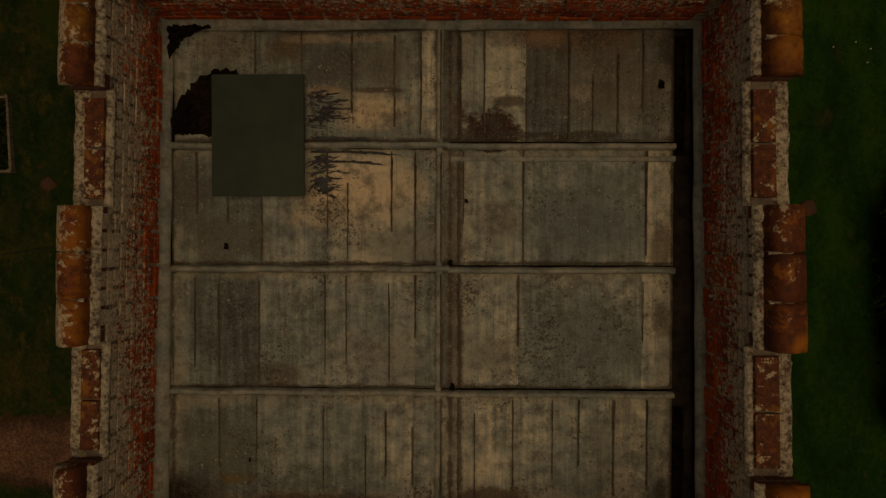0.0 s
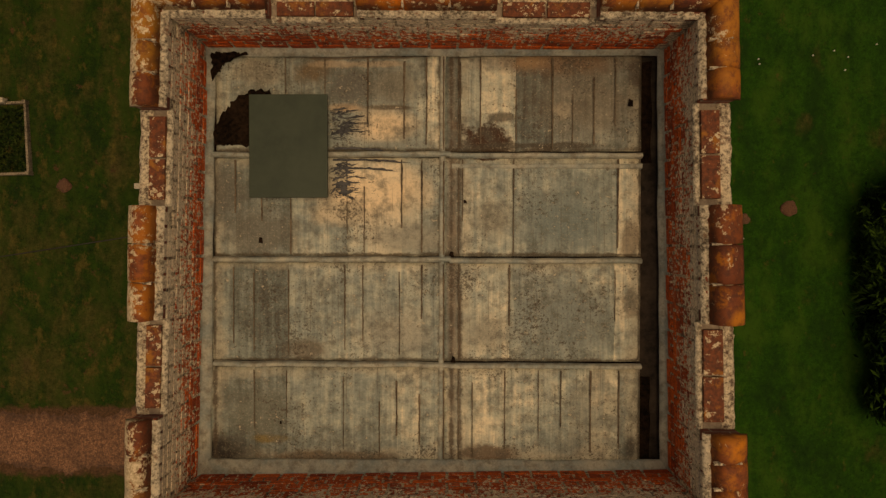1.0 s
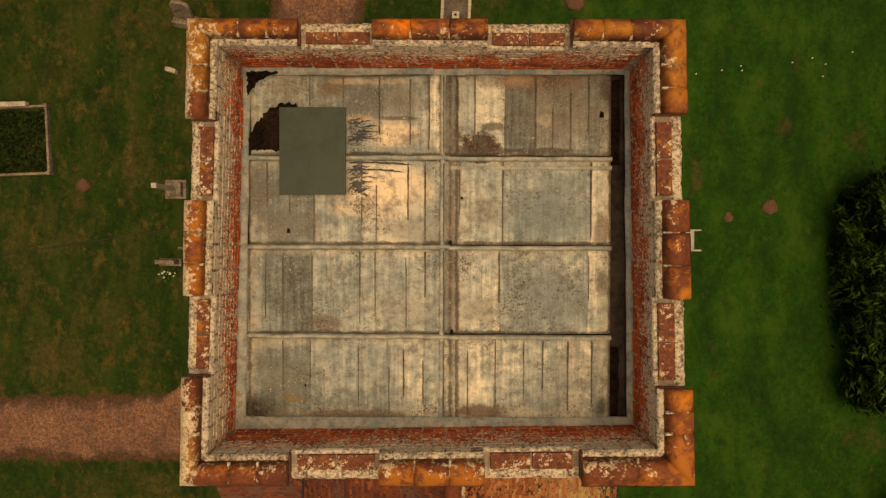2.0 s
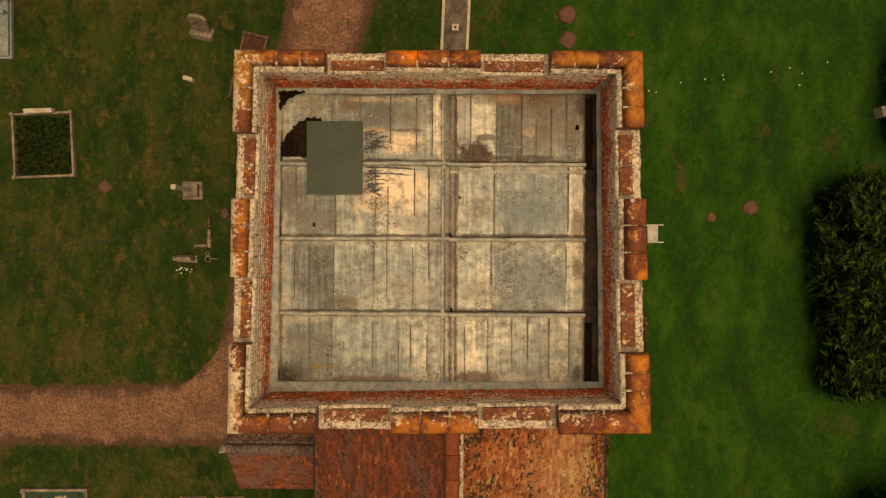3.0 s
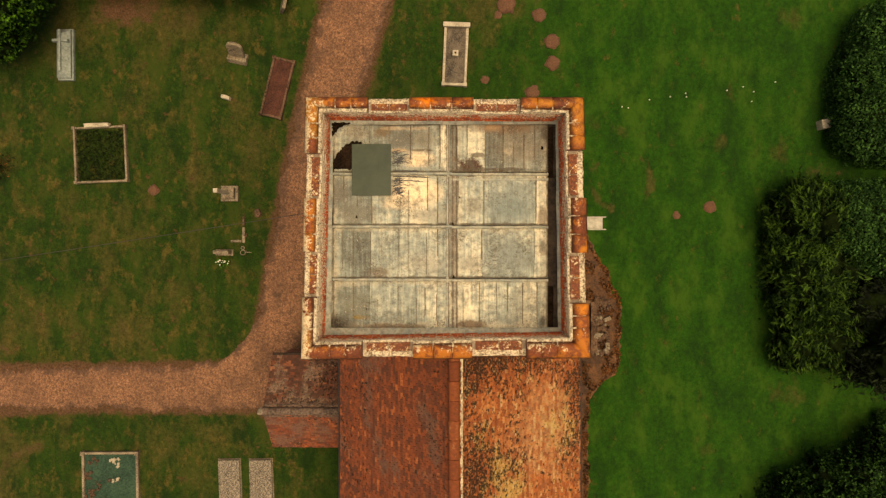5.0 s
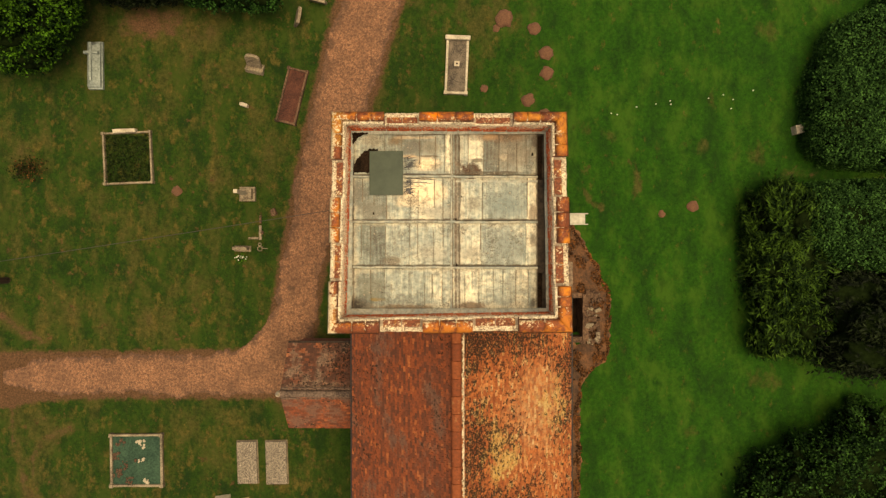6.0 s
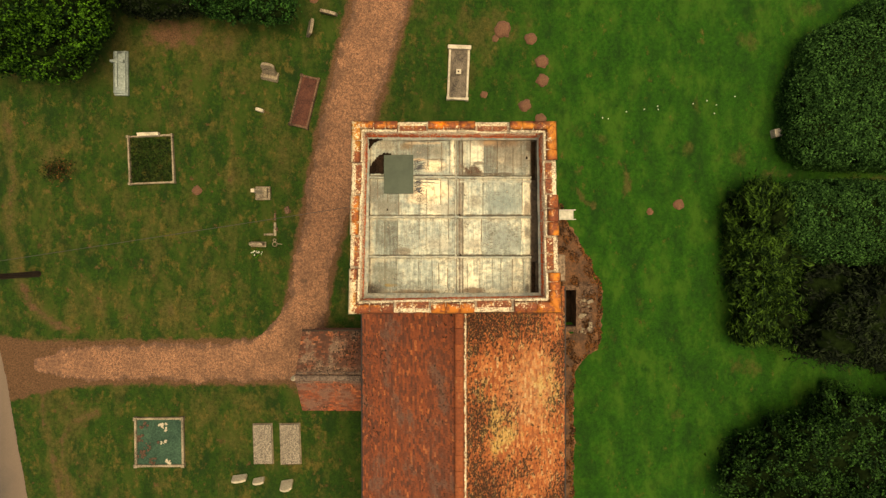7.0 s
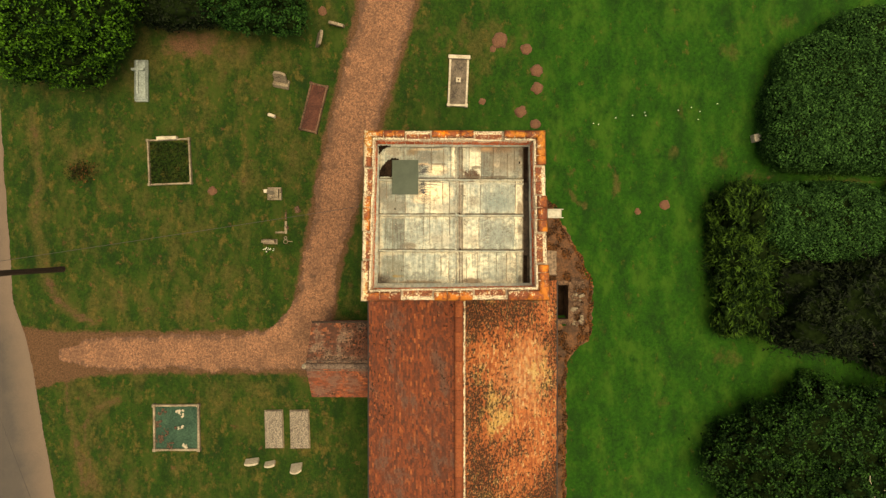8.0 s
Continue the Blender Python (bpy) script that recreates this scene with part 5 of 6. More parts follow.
def molehill(x, y, r, seed):
    bm = bmesh.new()
    bmesh.ops.create_icosphere(bm, subdivisions=3, radius=1)
    for v in bm.verts:
        n = 1 + 0.28 * noise.noise(v.co * 1.8 + Vector((seed, 0, 0))) + 0.15 * noise.noise(v.co * 6 + Vector((seed, 0, 0)))
        v.co = Vector((v.co.x * r * n, v.co.y * r * n, max(-0.05, v.co.z * 0.45 * r * n)))
    ob = part("molehill", bm, MOLE, None, "", True)
    ob.location = (x, y, land(x, y) - 0.015)
    tagged(ob, "low molehill of fresh reddish earth on the grass", "molehill", "molehills")


for k, (x, y, r) in enumerate(((2.07, 8.1, 0.34), (3.19, 7.71, 0.24), (3.63, 6.79, 0.26), (3.66, 6.06, 0.26), (2.95, 5.04, 0.25), (1.3, 5.49, 0.15), (3.6, 4.5, 0.22), (9.17, 1.02, 0.22), (8.01, 0.73, 0.14), (-10.43, 1.66, 0.20), (1.78, 7.74, 0.15), (-5.6, 9.4, 0.2))):
    molehill(x, y, r, k * 3.7)


# ---- graves ----
def at_ground(x, y, rz=0, lift=0.0):
    return pose(x, y, level(x, y) + lift, 0, 0, rz)


def kerb_grave(name, x, y, w, l, rz, kerb, fill, label, head=0.0, posts=True, high=0.16, thick=0.11, category="grave"):
    g = empty(name, at_ground(x, y, rz), label, category, "graves")
    t = thick
    for sx in (-1, 1):
        part("kerb", box(sx * w / 2 - t / 2, sx * w / 2 + t / 2, -l / 2 + t / 2 + 0.003, l / 2 - t / 2 - 0.003, -0.1, high, 0.012, 0.008, 3, x + sx), kerb, g)
    for sy in (-1, 1):
        part("kerb", box(-w / 2 - t / 2, w / 2 + t / 2, sy * l / 2 - t / 2, sy * l / 2 + t / 2, -0.1, high + (head if sy > 0 else 0), 0.012, 0.008, 3, y + sy), kerb, g)
    if posts:
        for sx in (-1, 1):
            for sy in (-1, 1):
                if head and sy > 0:
                    continue
                part("corner_block", box(sx * w / 2 - t * 0.8, sx * w / 2 + t * 0.8, sy * l / 2 - t * 0.8, sy * l / 2 + t * 0.8, -0.1, high + 0.05, 0.02, 0.006, 0, sx), kerb, g)
    if fill:
        part("infill", box(-w / 2 + t / 2, w / 2 - t / 2, -l / 2 + t / 2, l / 2 - t / 2, -0.1, high - 0.06, 0, 0.015, 8, x), fill, g)
    return g


g = kerb_grave("kerbed_grave", 0.27, 6.31, 0.76, 2.02, -2.5, PALE, GREYCHIP, "stone-kerbed grave with grey chippings and a square flower vase", 0.06, True, 0.16, 0.085)
part("head_rail", box(-0.47, 0.47, 0.95, 1.11, 0.18, 0.30, 0.03), PALE, g)
bm = box(-0.10, 0.10, -0.06, 0.14, 0.08, 0.30, 0.015)
v = part("vase", bm, PALE, g, "square pale stone flower vase")
# no real hollow: a dark disc paints the shade in the vase's mouth
part("vase_hole", tube([(0, 0.04, 0.296), (0, 0.04, 0.304)], 0.035, 10), DARK, v)
g = kerb_grave("kerbed_plot", -12.29, 2.91, 1.80, 1.92, 2.2, STONE, None, "square stone-kerbed family plot overgrown with rank grass", 0, True, 0.14, 0.068)
part("tablet", box(-0.45, 0.42, 0.94, 1.08, 0.10, 0.30, 0.02, 0.02, 3), PALE, g, "low broken pale stone tablet")
g = kerb_grave("kerbed_grave", -5.98, 5.22, 0.70, 2.02, -14, RUBBLE, REDSTONE, "kerbed grave with dark red chippings", 0, True, 0.15, 0.075)
g = kerb_grave("kerbed_plot", -12.09, -8.72, 1.95, 1.95, 0.5, STONE, GREEN, "stone-kerbed plot filled with green glass chippings", 0, True, 0.14, 0.09)
rnd = random.Random(3)
for cx, cy, s, n in ((0.15, 0.62, 0.17, 14), (0.16, 0.05, 0.11, 6), (-0.05, -0.02, 0.08, 3), (-0.8, 0.15, 0.14, 18), (-0.75, -0.5, 0.16, 20), (-0.62, 0.68, 0.16, 14), (-0.3, -0.78, 0.14, 12), (0.35, -0.80, 0.10, 8), (-0.5, -0.2, 0.2, 10)):
    for k in range(n):
        r = rnd.uniform(0.02, 0.06)
        ob = part("loose_stone", box(-r, r, -r * 0.7, r * 0.7, -0.01, r * 0.7, 0.008, 0.01, 0, k), PALE if cx > 0 else RUBBLE, g)
        ob.matrix_local = pose(cx + rnd.uniform(-s, s), cy + rnd.uniform(-s, s), 0.085, rnd.uniform(-12, 12), 0, rnd.uniform(0, 180))


def ledger(x, y, w, l, rz):
    g = empty("ledger_slab", at_ground(x, y, rz), "flat speckled grey granite ledger slab in the grass", "grave slab", "graves")
    part("plinth", box(-w / 2 - 0.03, w / 2 + 0.03, -l / 2 - 0.03, l / 2 + 0.03, -0.1, 0.05, 0.01, 0.006, 2, x), STONE, g)
    part("slab", box(-w / 2, w / 2, -l / 2, l / 2, 0.05, 0.15, 0.015, 0.004, 2, x), GRANITE, g)


ledger(-7.80, -8.78, 0.76, 1.62, 1.5)
ledger(-6.67, -8.78, 0.80, 1.64, 1.5)

# coped tomb with a raised cross
tomb = empty("coped_tomb", at_ground(-13.48, 6.42, 0), "blue-grey coped tomb with a raised cross along its ridge", "tomb", "graves")
part("plinth", box(-0.28, 0.28, -0.90, 0.90, -0.1, 0.12, 0.02, 0.006, 2), BLUE, tomb)
bm = bmesh.new()
base = [bm.verts.new(p) for p in ((-0.245, -0.84, 0.12), (0.245, -0.84, 0.12), (0.245, 0.84, 0.12), (-0.245, 0.84, 0.12))]
low = [bm.verts.new(p) for p in ((-0.245, -0.84, 0.22), (0.245, -0.84, 0.22), (0.245, 0.84, 0.22), (-0.245, 0.84, 0.22))]
top = [bm.verts.new((0, -0.62, 0.46)), bm.verts.new((0, 0.62, 0.46))]
bm.faces.new(base[::-1])
for i in range(4):
    bm.faces.new((base[i], base[(i + 1) % 4], low[(i + 1) % 4], low[i]))
bm.faces.new((low[0], low[1], top[0]))
bm.faces.new((low[1], low[2], top[1], top[0]))
bm.faces.new((low[2], low[3], top[1]))
bm.faces.new((low[3], low[0], top[0], top[1]))
part("coped_lid", bm, BLUE, tomb)
part("cross_shaft", box(-0.045, 0.045, -0.66, 0.78, 0.42, 0.49, 0.012), BLUE, tomb)
part("cross_arm", box(-0.27, 0.27, 0.36, 0.46, 0.32, 0.46, 0.012), BLUE, tomb)


def headstone(x, y, rz, lean, w, h, thick, material, label, top="round"):
    g = empty("headstone", at_ground(x, y, rz) @ pose(0, 0, 0, lean), label, "headstone", "headstones")
    pts = [(-w / 2, -0.25), (w / 2, -0.25), (w / 2, h * 0.8)]
    if top == "round":
        pts += [(w / 2 * math.cos(a), h * 0.8 + h * 0.2 * math.sin(a)) for a in (math.pi * k / 8 for k in range(1, 8))]
    elif top == "shoulder":
        pts += [(w * 0.34, h * 0.83), (w * 0.26, h * 0.95), (0, h), (-w * 0.26, h * 0.95), (-w * 0.34, h * 0.83)]
    pts.append((-w / 2, h * 0.8))
    bm = bmesh.new()
    a = [bm.verts.new((px, -thick / 2, pz)) for px, pz in pts]
    b = [bm.verts.new((px, thick / 2, pz)) for px, pz in pts]
    bm.faces.new(a)
    bm.faces.new(b[::-1])
    n = len(pts)
    for i in range(n):
        bm.faces.new((a[i], b[i], b[(i + 1) % n], a[(i + 1) % n]))
    bmesh.ops.bevel(bm, geom=bm.edges[:], offset=0.012, segments=1, affect="EDGES")
    for v in bm.verts:
        v.co += noise.noise_vector(v.co * 6 + Vector((x, y, 0))) * 0.008
    part("stone", bm, material, g)
    return g


g = headstone(-7.38, 6.30, -12, -20, 0.54, 0.82, 0.12, STONE, "leaning grey headstone on a stone base, lichened")
part("base", box(-0.34, 0.34, -0.20, 0.14, -0.1, 0.14, 0.02, 0.015, 2), STONE, g)
headstone(-5.80, 8.15, 80, 22, 0.62, 0.75, 0.12, STONE, "leaning weathered headstone edge-on to the path", "round")
headstone(-4.95, 8.80, -14, 10, 0.66, 0.42, 0.12, STONE, "weathered headstone beside the gravel path", "round")
headstone(-8.78, -10.14, 8, 24, 0.60, 0.36, 0.10, PALE, "pale lichened headstone beside the granite slabs", "round")
headstone(-7.99, -10.26, 10, 24, 0.46, 0.30, 0.10, PALE, "small pale lichened headstone", "round")
headstone(-6.82, -10.36, 10, 26, 0.50, 0.54, 0.10, PALE, "tall pale lichened headstone", "shoulder")
ob = part("stone_block", box(-0.16, 0.16, -0.06, 0.06, -0.08, 0.16, 0.02, 0.02, 2, 4), PALE)
ob.matrix_world = at_ground(-7.82, 4.90, -15)
tagged(ob, "small pale broken stone in the grass", "stone")
ob = part("stone_block", box(-0.11, 0.11, -0.13, 0.13, -0.1, 0.14, 0.04, 0.03, 2, 8), RUBBLE)
ob.matrix_world = at_ground(-6.72, 0.83, 20)
tagged(ob, "small mossy stone in the grass", "stone")

g = empty("grave_pillar", at_ground(-7.70, 1.52, 0), "slim pale stone pillar on a stepped stone base", "grave marker", "headstones")
part("base_step", box(-0.30, 0.30, -0.27, 0.27, -0.1, 0.16, 0.02, 0.01, 2), STONE, g)
part("base_step", box(-0.22, 0.22, -0.20, 0.20, 0.16, 0.34, 0.02, 0.01, 2), STONE, g)
part("shaft", box(-0.065, 0.065, -0.06, 0.06, 0.34, 1.38, 0.015), PALE, g)
part("cap", box(-0.075, 0.075, -0.07, 0.07, 1.38, 1.50, 0.025), PALE, g)
g = empty("broken_kerb", at_ground(-7.25, 0.1, 0), "remains of a broken stone grave kerb sunk in the turf", "grave", "graves")
for x0, x1, y0, y1 in ((-0.03, 0.06, -0.32, 0.22), (-0.45, -0.06, -0.30, -0.22), (-0.02, 0.05, 0.3, 0.62), (0.02, 0.12, -0.12, 0.02)):
    part("kerb", box(x0, x1, y0, y1, -0.1, 0.075, 0.01, 0.02, 3, x0), STONE if y0 < -0.2 else RUBBLE, g)
g = empty("memorial_bench_stone", at_ground(-7.92, -0.55, -1), "narrow grey stone tablet with flowers laid before it", "memorial", "graves")
part("tablet", box(-0.27, 0.27, -0.06, 0.06, -0.1, 0.45, 0.015, 0.006, 2), STONE, g)
part("foot", box(-0.31, 0.31, -0.12, 0.10, -0.1, 0.08, 0.015, 0.006, 2), STONE, g)
rnd = random.Random(11)
flowers = empty("flower_bunch", at_ground(-7.95, -0.92, 0), "bunch of white and yellow flowers with green leaves", "flowers")
for k in range(46):
    a, r = rnd.uniform(0, 6.28), 0.24 * rnd.random() ** 0.6
    bm = bmesh.new()
    bmesh.ops.create_icosphere(bm, subdivisions=1, radius=rnd.uniform(0.018, 0.038))
    ob = part("flower" if k % 5 == 0 else "leaf", bm, WHITE if k % 5 == 0 else LEAF, flowers)
    ob.matrix_local = pose(r * math.cos(a), r * math.sin(a) * 0.8, rnd.uniform(0.05, 0.28))


def ring(bm, c, r, t):
    m = Matrix.Translation(c)
    n, k = 20, 6
    rows = [[bm.verts.new(m @ Vector(((r + t * math.cos(b)) * math.cos(a), (r + t * math.cos(b)) * math.sin(a), t * math.sin(b)))) for b in (6.283 * j / k for j in range(k))] for a in (6.283 * i / n for i in range(n))]
    for i in range(n):
        for j in range(k):
            bm.faces.new((rows[i][j], rows[i][(j + 1) % k], rows[(i + 1) % n][(j + 1) % k], rows[(i + 1) % n][j]))


g = empty("wire_flower_stand", at_ground(-7.17, -0.50, 0), "rusty wire flower stand with two rings", "flower stand")
for cx, cy, r in ((0.0, -0.06, 0.085), (0.0, 0.10, 0.055)):
    bm = bmesh.new()
    ring(bm, (cx, cy, 0.35), r, 0.016)
    part("ring", bm, STONE, g)
part("arm", tube([(0.08, -0.04, 0.35), (0.30, -0.06, 0.36)], 0.014), STONE, g)
part("leg", tube([(0.0, 0.01, 0.35), (0.0, 0.01, -0.1)], 0.014), STONE, g)

ob = part("white_box", box(-0.15, 0.15, -0.16, 0.16, -0.1, 0.36, 0.03, 0.01, 2), PALE)
ob.matrix_world = at_ground(12.98, 3.85, 10)
tagged(ob, "pale stone block at the foot of the hedge", "stone block")
for k, (x, y) in enumerate(((6.09, 4.52), (6.31, 4.48), (7.04, 4.76), (7.76, 4.86), (8.29, 4.98), (9.72, 5.07), (10.27, 5.19), (10.64, 5.02), (11.38, 5.35), (10.57, 4.68), (8.32, 4.85))):
    bm = bmesh.new()
    bmesh.ops.create_uvsphere(bm, u_segments=10, v_segments=6, radius=0.02)
    for v in bm.verts:
        v.co.z = v.co.z * 0.6 + 0.05 if v.co.z > -0.01 else 0.04
    stem = tube([(0, 0, -0.03), (0, 0, 0.05)], 0.012, 6)
    ob = empty("mushroom", at_ground(x, y), "small white mushroom in the grass", "mushroom", "mushrooms")
    part("cap", bm, WHITE, ob)
    part("stem", stem, WHITE, ob)

# ---- pole, wires, lane ----
pole = empty("telegraph_pole", at_ground(-17.10, -1.77), "dark creosoted wooden telegraph pole", "telegraph pole")
part("shaft", tube([(0, 0, -0.5), (0.0, 0, 4.0), (-0.05, 0, 8.4)], [0.135, 0.12, 0.10], 12), WOOD, pole)
part("insulator", tube([(-0.05, 0.12, 8.15), (-0.05, 0.12, 8.3)], 0.04), PALE, pole)


def wire(a, b, sag, label):
    a, b = Vector(a), Vector(b)
    pts = [a.lerp(b, k / 24) - Vector((0, 0, sag * 4 * (k / 24) * (1 - k / 24))) for k in range(25)]
    ob = part("overhead_wire", tube(pts, 0.008, 6), IRON)
    tagged(ob, label, "wire")


wire((-17.12, -1.65, 8.1), (-2.12, 0.60, 8.2), 0.25, "thin black overhead wire from the pole to the tower")
ribbon("road_joint", [(-21.0, -3.0, 0.035), (-20.0, -8.2, 0.035), (-18.55, -12.2, 0.035), (-17.0, -17, 0.035)], IRON, 0.062, "thin dark tarred joint along the lane", "road joint", 0.008, 2, 3.0)


# ---- trees and hedges ----
def scatter_leaves(name, points, normals, size, material, parent, seed, label="", spread=0.7, long=1.7, comb=None):
    rng = np.random.default_rng(seed)
    n = len(points)
    nrm = normals + rng.normal(0, spread, (n, 3))
    nrm /= np.linalg.norm(nrm, axis=1)[:, None]
    t = rng.normal(0, 1, (n, 3))
    if comb is not None:
        # sprays all point away from the middle of the bush
        away = points - np.array(comb)
        t = away / np.linalg.norm(away, axis=1)[:, None] + t * 0.35
    t -= nrm * (t * nrm).sum(1)[:, None]
    t /= np.linalg.norm(t, axis=1)[:, None]
    b = np.cross(nrm, t)
    s = (size * rng.uniform(0.6, 1.35, n))[:, None]
    droop = nrm * s * 0.25
    quad = np.stack([points - t * s * long / 2, points + b * s / 2 - droop * 0.2, points + t * s * long / 2 - droop, points - b * s / 2 - droop * 0.2], 1)
    me = bpy.data.meshes.new(name)
    me.vertices.add(4 * n)
    me.vertices.foreach_set("co", quad.reshape(-1))
    me.loops.add(4 * n)
    me.loops.foreach_set("vertex_index", np.arange(4 * n, dtype=np.int32))
    me.polygons.add(n)
    me.polygons.foreach_set("loop_start", np.arange(0, 4 * n, 4, dtype=np.int32))
    me.materials.append(material)
    me.update(calc_edges=True)
    me.validate()
    ob = new(name, me)
    ob.parent = parent
    ob["kind"] = "stuff"
    if label:
        ob["label"] = label
    return ob


def mass(name, lumps, material, count, size, label, category, seed, trunk=None, rough=0.25, spread=0.7, sparse=0.30, boxy=0.8, spray=0.4, long=1.7, combed=False):
    """A crown or hedge: overlapping uneven lumps (x, y, z, rx, ry, rz), each a dark core coloured as the inner shade,
    under many small leaves.
    """
    x, y = lumps[0][:2]
    g = empty(name, at_ground(x, y), label, category)
    o = Vector((x, y, level(x, y)))
    rng = np.random.default_rng(seed)
    area = np.array([l[3] * l[4] + l[5] * (l[3] + l[4]) for l in lumps])
    P, Nn = [], []
    for l, a in zip(lumps, area / area.sum()):
        n = int(count * a)
        c, r = Vector(l[:3]), Vector(l[3:6])
        bm = bmesh.new()
        bmesh.ops.create_icosphere(bm, subdivisions=4, radius=1)
        for v in bm.verts:
            q = v.co.normalized()
            q = Vector([math.copysign(abs(k) ** boxy, k) for k in q])
            w = 1 + rough * (noise.noise((q.x * 2.2 + l[0], q.y * 2.2 + l[1], q.z * 2.2)) + 0.6 * noise.noise((q.x * 6 + l[0], q.y * 6, q.z * 6 + l[1])))
            v.co = Vector((c.x + q.x * r.x * w, c.y + q.y * r.y * w, max(o.z + 0.02, c.z + q.z * r.z * w))) - o
        bm.normal_update()
        tri = np.array([[u.co for u in f.verts] for f in bm.faces])
        cross = np.cross(tri[:, 1] - tri[:, 0], tri[:, 2] - tri[:, 0])
        size2 = np.linalg.norm(cross, axis=1)
        chosen = rng.choice(len(tri), n, p=size2 / size2.sum())
        u, v2 = rng.random(n), rng.random(n)
        flip = u + v2 > 1
        u[flip], v2[flip] = 1 - u[flip], 1 - v2[flip]
        p = tri[chosen, 0] + (tri[chosen, 1] - tri[chosen, 0]) * u[:, None] + (tri[chosen, 2] - tri[chosen, 0]) * v2[:, None]
        nn = cross[chosen] / np.maximum(size2[chosen], 1e-9)[:, None]
        tuft = np.array([max(0.0, noise.noise((k[0] * 3.1, k[1] * 3.1, k[2] * 3.1 + 5))) for k in p])
        p += nn * (rng.uniform(-0.22, 0.10, n) + tuft * spray * rng.random(n))[:, None] * min(1.0, r.z)
        gap = np.array([noise.noise((k[0] * 1.7, k[1] * 1.7, k[2] * 1.7 + seed)) + 0.7 * noise.noise((k[0] * 4.5, k[1] * 4.5, k[2] * 4.5)) for k in p])
        keep = (gap + rng.normal(0, 0.12, n) > -sparse) & (p[:, 2] > 0.04)
        P.append(p[keep])
        Nn.append(nn[keep] + np.array((0, 0, 0.4)))
        # shrunken copy of the lump, its inner shade put into the colour
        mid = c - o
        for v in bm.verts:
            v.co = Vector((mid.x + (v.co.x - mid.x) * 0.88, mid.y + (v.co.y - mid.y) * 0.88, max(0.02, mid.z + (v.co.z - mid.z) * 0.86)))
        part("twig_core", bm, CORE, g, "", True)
    scatter_leaves("leaves", np.concatenate(P), np.concatenate(Nn), size, material, g, seed, "", spread, long, (0, 0, -0.4) if combed else None)
    if trunk:
        part("trunk", tube([(0, 0, -0.3), (0.05, 0.02, trunk * 0.5), (0.0, 0.1, trunk)], [0.24, 0.18, 0.10], 10), BARK, g)
        for k in range(5):
            a = k * 1.26 + seed
            part("limb", tube([(0.03, 0.02, trunk * (0.45 + 0.08 * k)), (math.cos(a) * 0.7, math.sin(a) * 0.7, trunk * 0.8), (math.cos(a) * 1.5, math.sin(a) * 1.5, trunk * 1.05)], [0.10, 0.07, 0.03], 7), BARK, g)
    return g


mass("broadleaf_tree", [(-16.2, 9.3, 3.6, 2.6, 2.5, 2.2), (-14.5, 8.5, 2.9, 1.8, 1.7, 1.5), (-16.4, 7.6, 2.9, 1.6, 1.4, 1.4), (-18.2, 8.8, 3.2, 1.8, 1.7, 1.6), (-14.3, 10.6, 3.3, 1.9, 1.9, 1.7), (-15.0, 7.1, 2.2, 0.9, 0.8, 0.7), (-15.3, 6.55, 1.7, 1.2, 0.75, 0.8), (-17.2, 6.7, 1.8, 1.2, 0.7, 0.9)], LEAF, 150000, 0.066, "bright green broadleaf tree beside the lane", "tree", 1, 3.6, 0.36, 0.6, 0.10, 0.8, 0.8)
mass("broadleaf_tree", [(-8.3, 10.4, 2.8, 1.8, 1.7, 1.6), (-7.2, 9.3, 2.2, 1.1, 1.0, 1.0), (-9.0, 9.2, 2.2, 1.0, 0.9, 1.0), (-9.6, 11.0, 2.8, 1.5, 1.5, 1.4), (-8.5, 8.8, 1.7, 1.2, 0.7, 0.8), (-6.9, 8.6, 1.8, 0.9, 0.6, 0.7)], FRESH, 80000, 0.062, "green broadleaf tree at the edge of the graves", "tree", 2, 2.8, 0.36, 0.6, 0.10, 0.8, 0.8)
# spread wide and dark to fill the shaded ground between the trees
mass("dark_shrub", [(-11.6, 10.9, 1.9, 1.5, 1.5, 1.4), (-10.4, 11.6, 2.2, 1.3, 1.3, 1.3), (-12.6, 11.8, 2.2, 1.4, 1.3, 1.3), (-10.4, 9.4, 1.2, 1.2, 1.0, 1.0), (-12.0, 9.5, 1.1, 1.1, 1.1, 0.9), (-11.2, 9.2, 1.4, 1.5, 0.9, 1.0)], DUSK, 30000, 0.06, "dark shrub between two trees, their shade in its leaf colour", "shrub", 3)
mass("clipped_hedge", [(18.6, 5.2, 0.9, 5.3, 2.9, 1.5), (15.2, 4.4, 0.8, 2.2, 2.0, 1.45), (19.0, 7.4, 0.9, 3.6, 1.6, 1.4)], YEW, 170000, 0.054, "broad clipped dark green yew hedge", "hedge", 4, None, 0.05, 0.8, 0.42, 0.5, 0.15)
mass("clipped_hedge", [(15.3, 0.25, 0.9, 2.15, 1.6, 1.45), (14.2, 0.5, 0.8, 1.6, 1.3, 1.4)], YEW, 60000, 0.054, "clipped dark green yew hedge beside conifer bushes", "hedge", 8, None, 0.05, 0.8, 0.42, 0.5, 0.15)
mass("clipped_hedge", [(20.8, 0.2, 0.9, 2.9, 1.9, 1.35)], YEW, 34000, 0.054, "far block of clipped dark green yew hedge", "hedge", 9, None, 0.08, 0.8, 0.35, 0.6, 0.25)
rnd = random.Random(17)
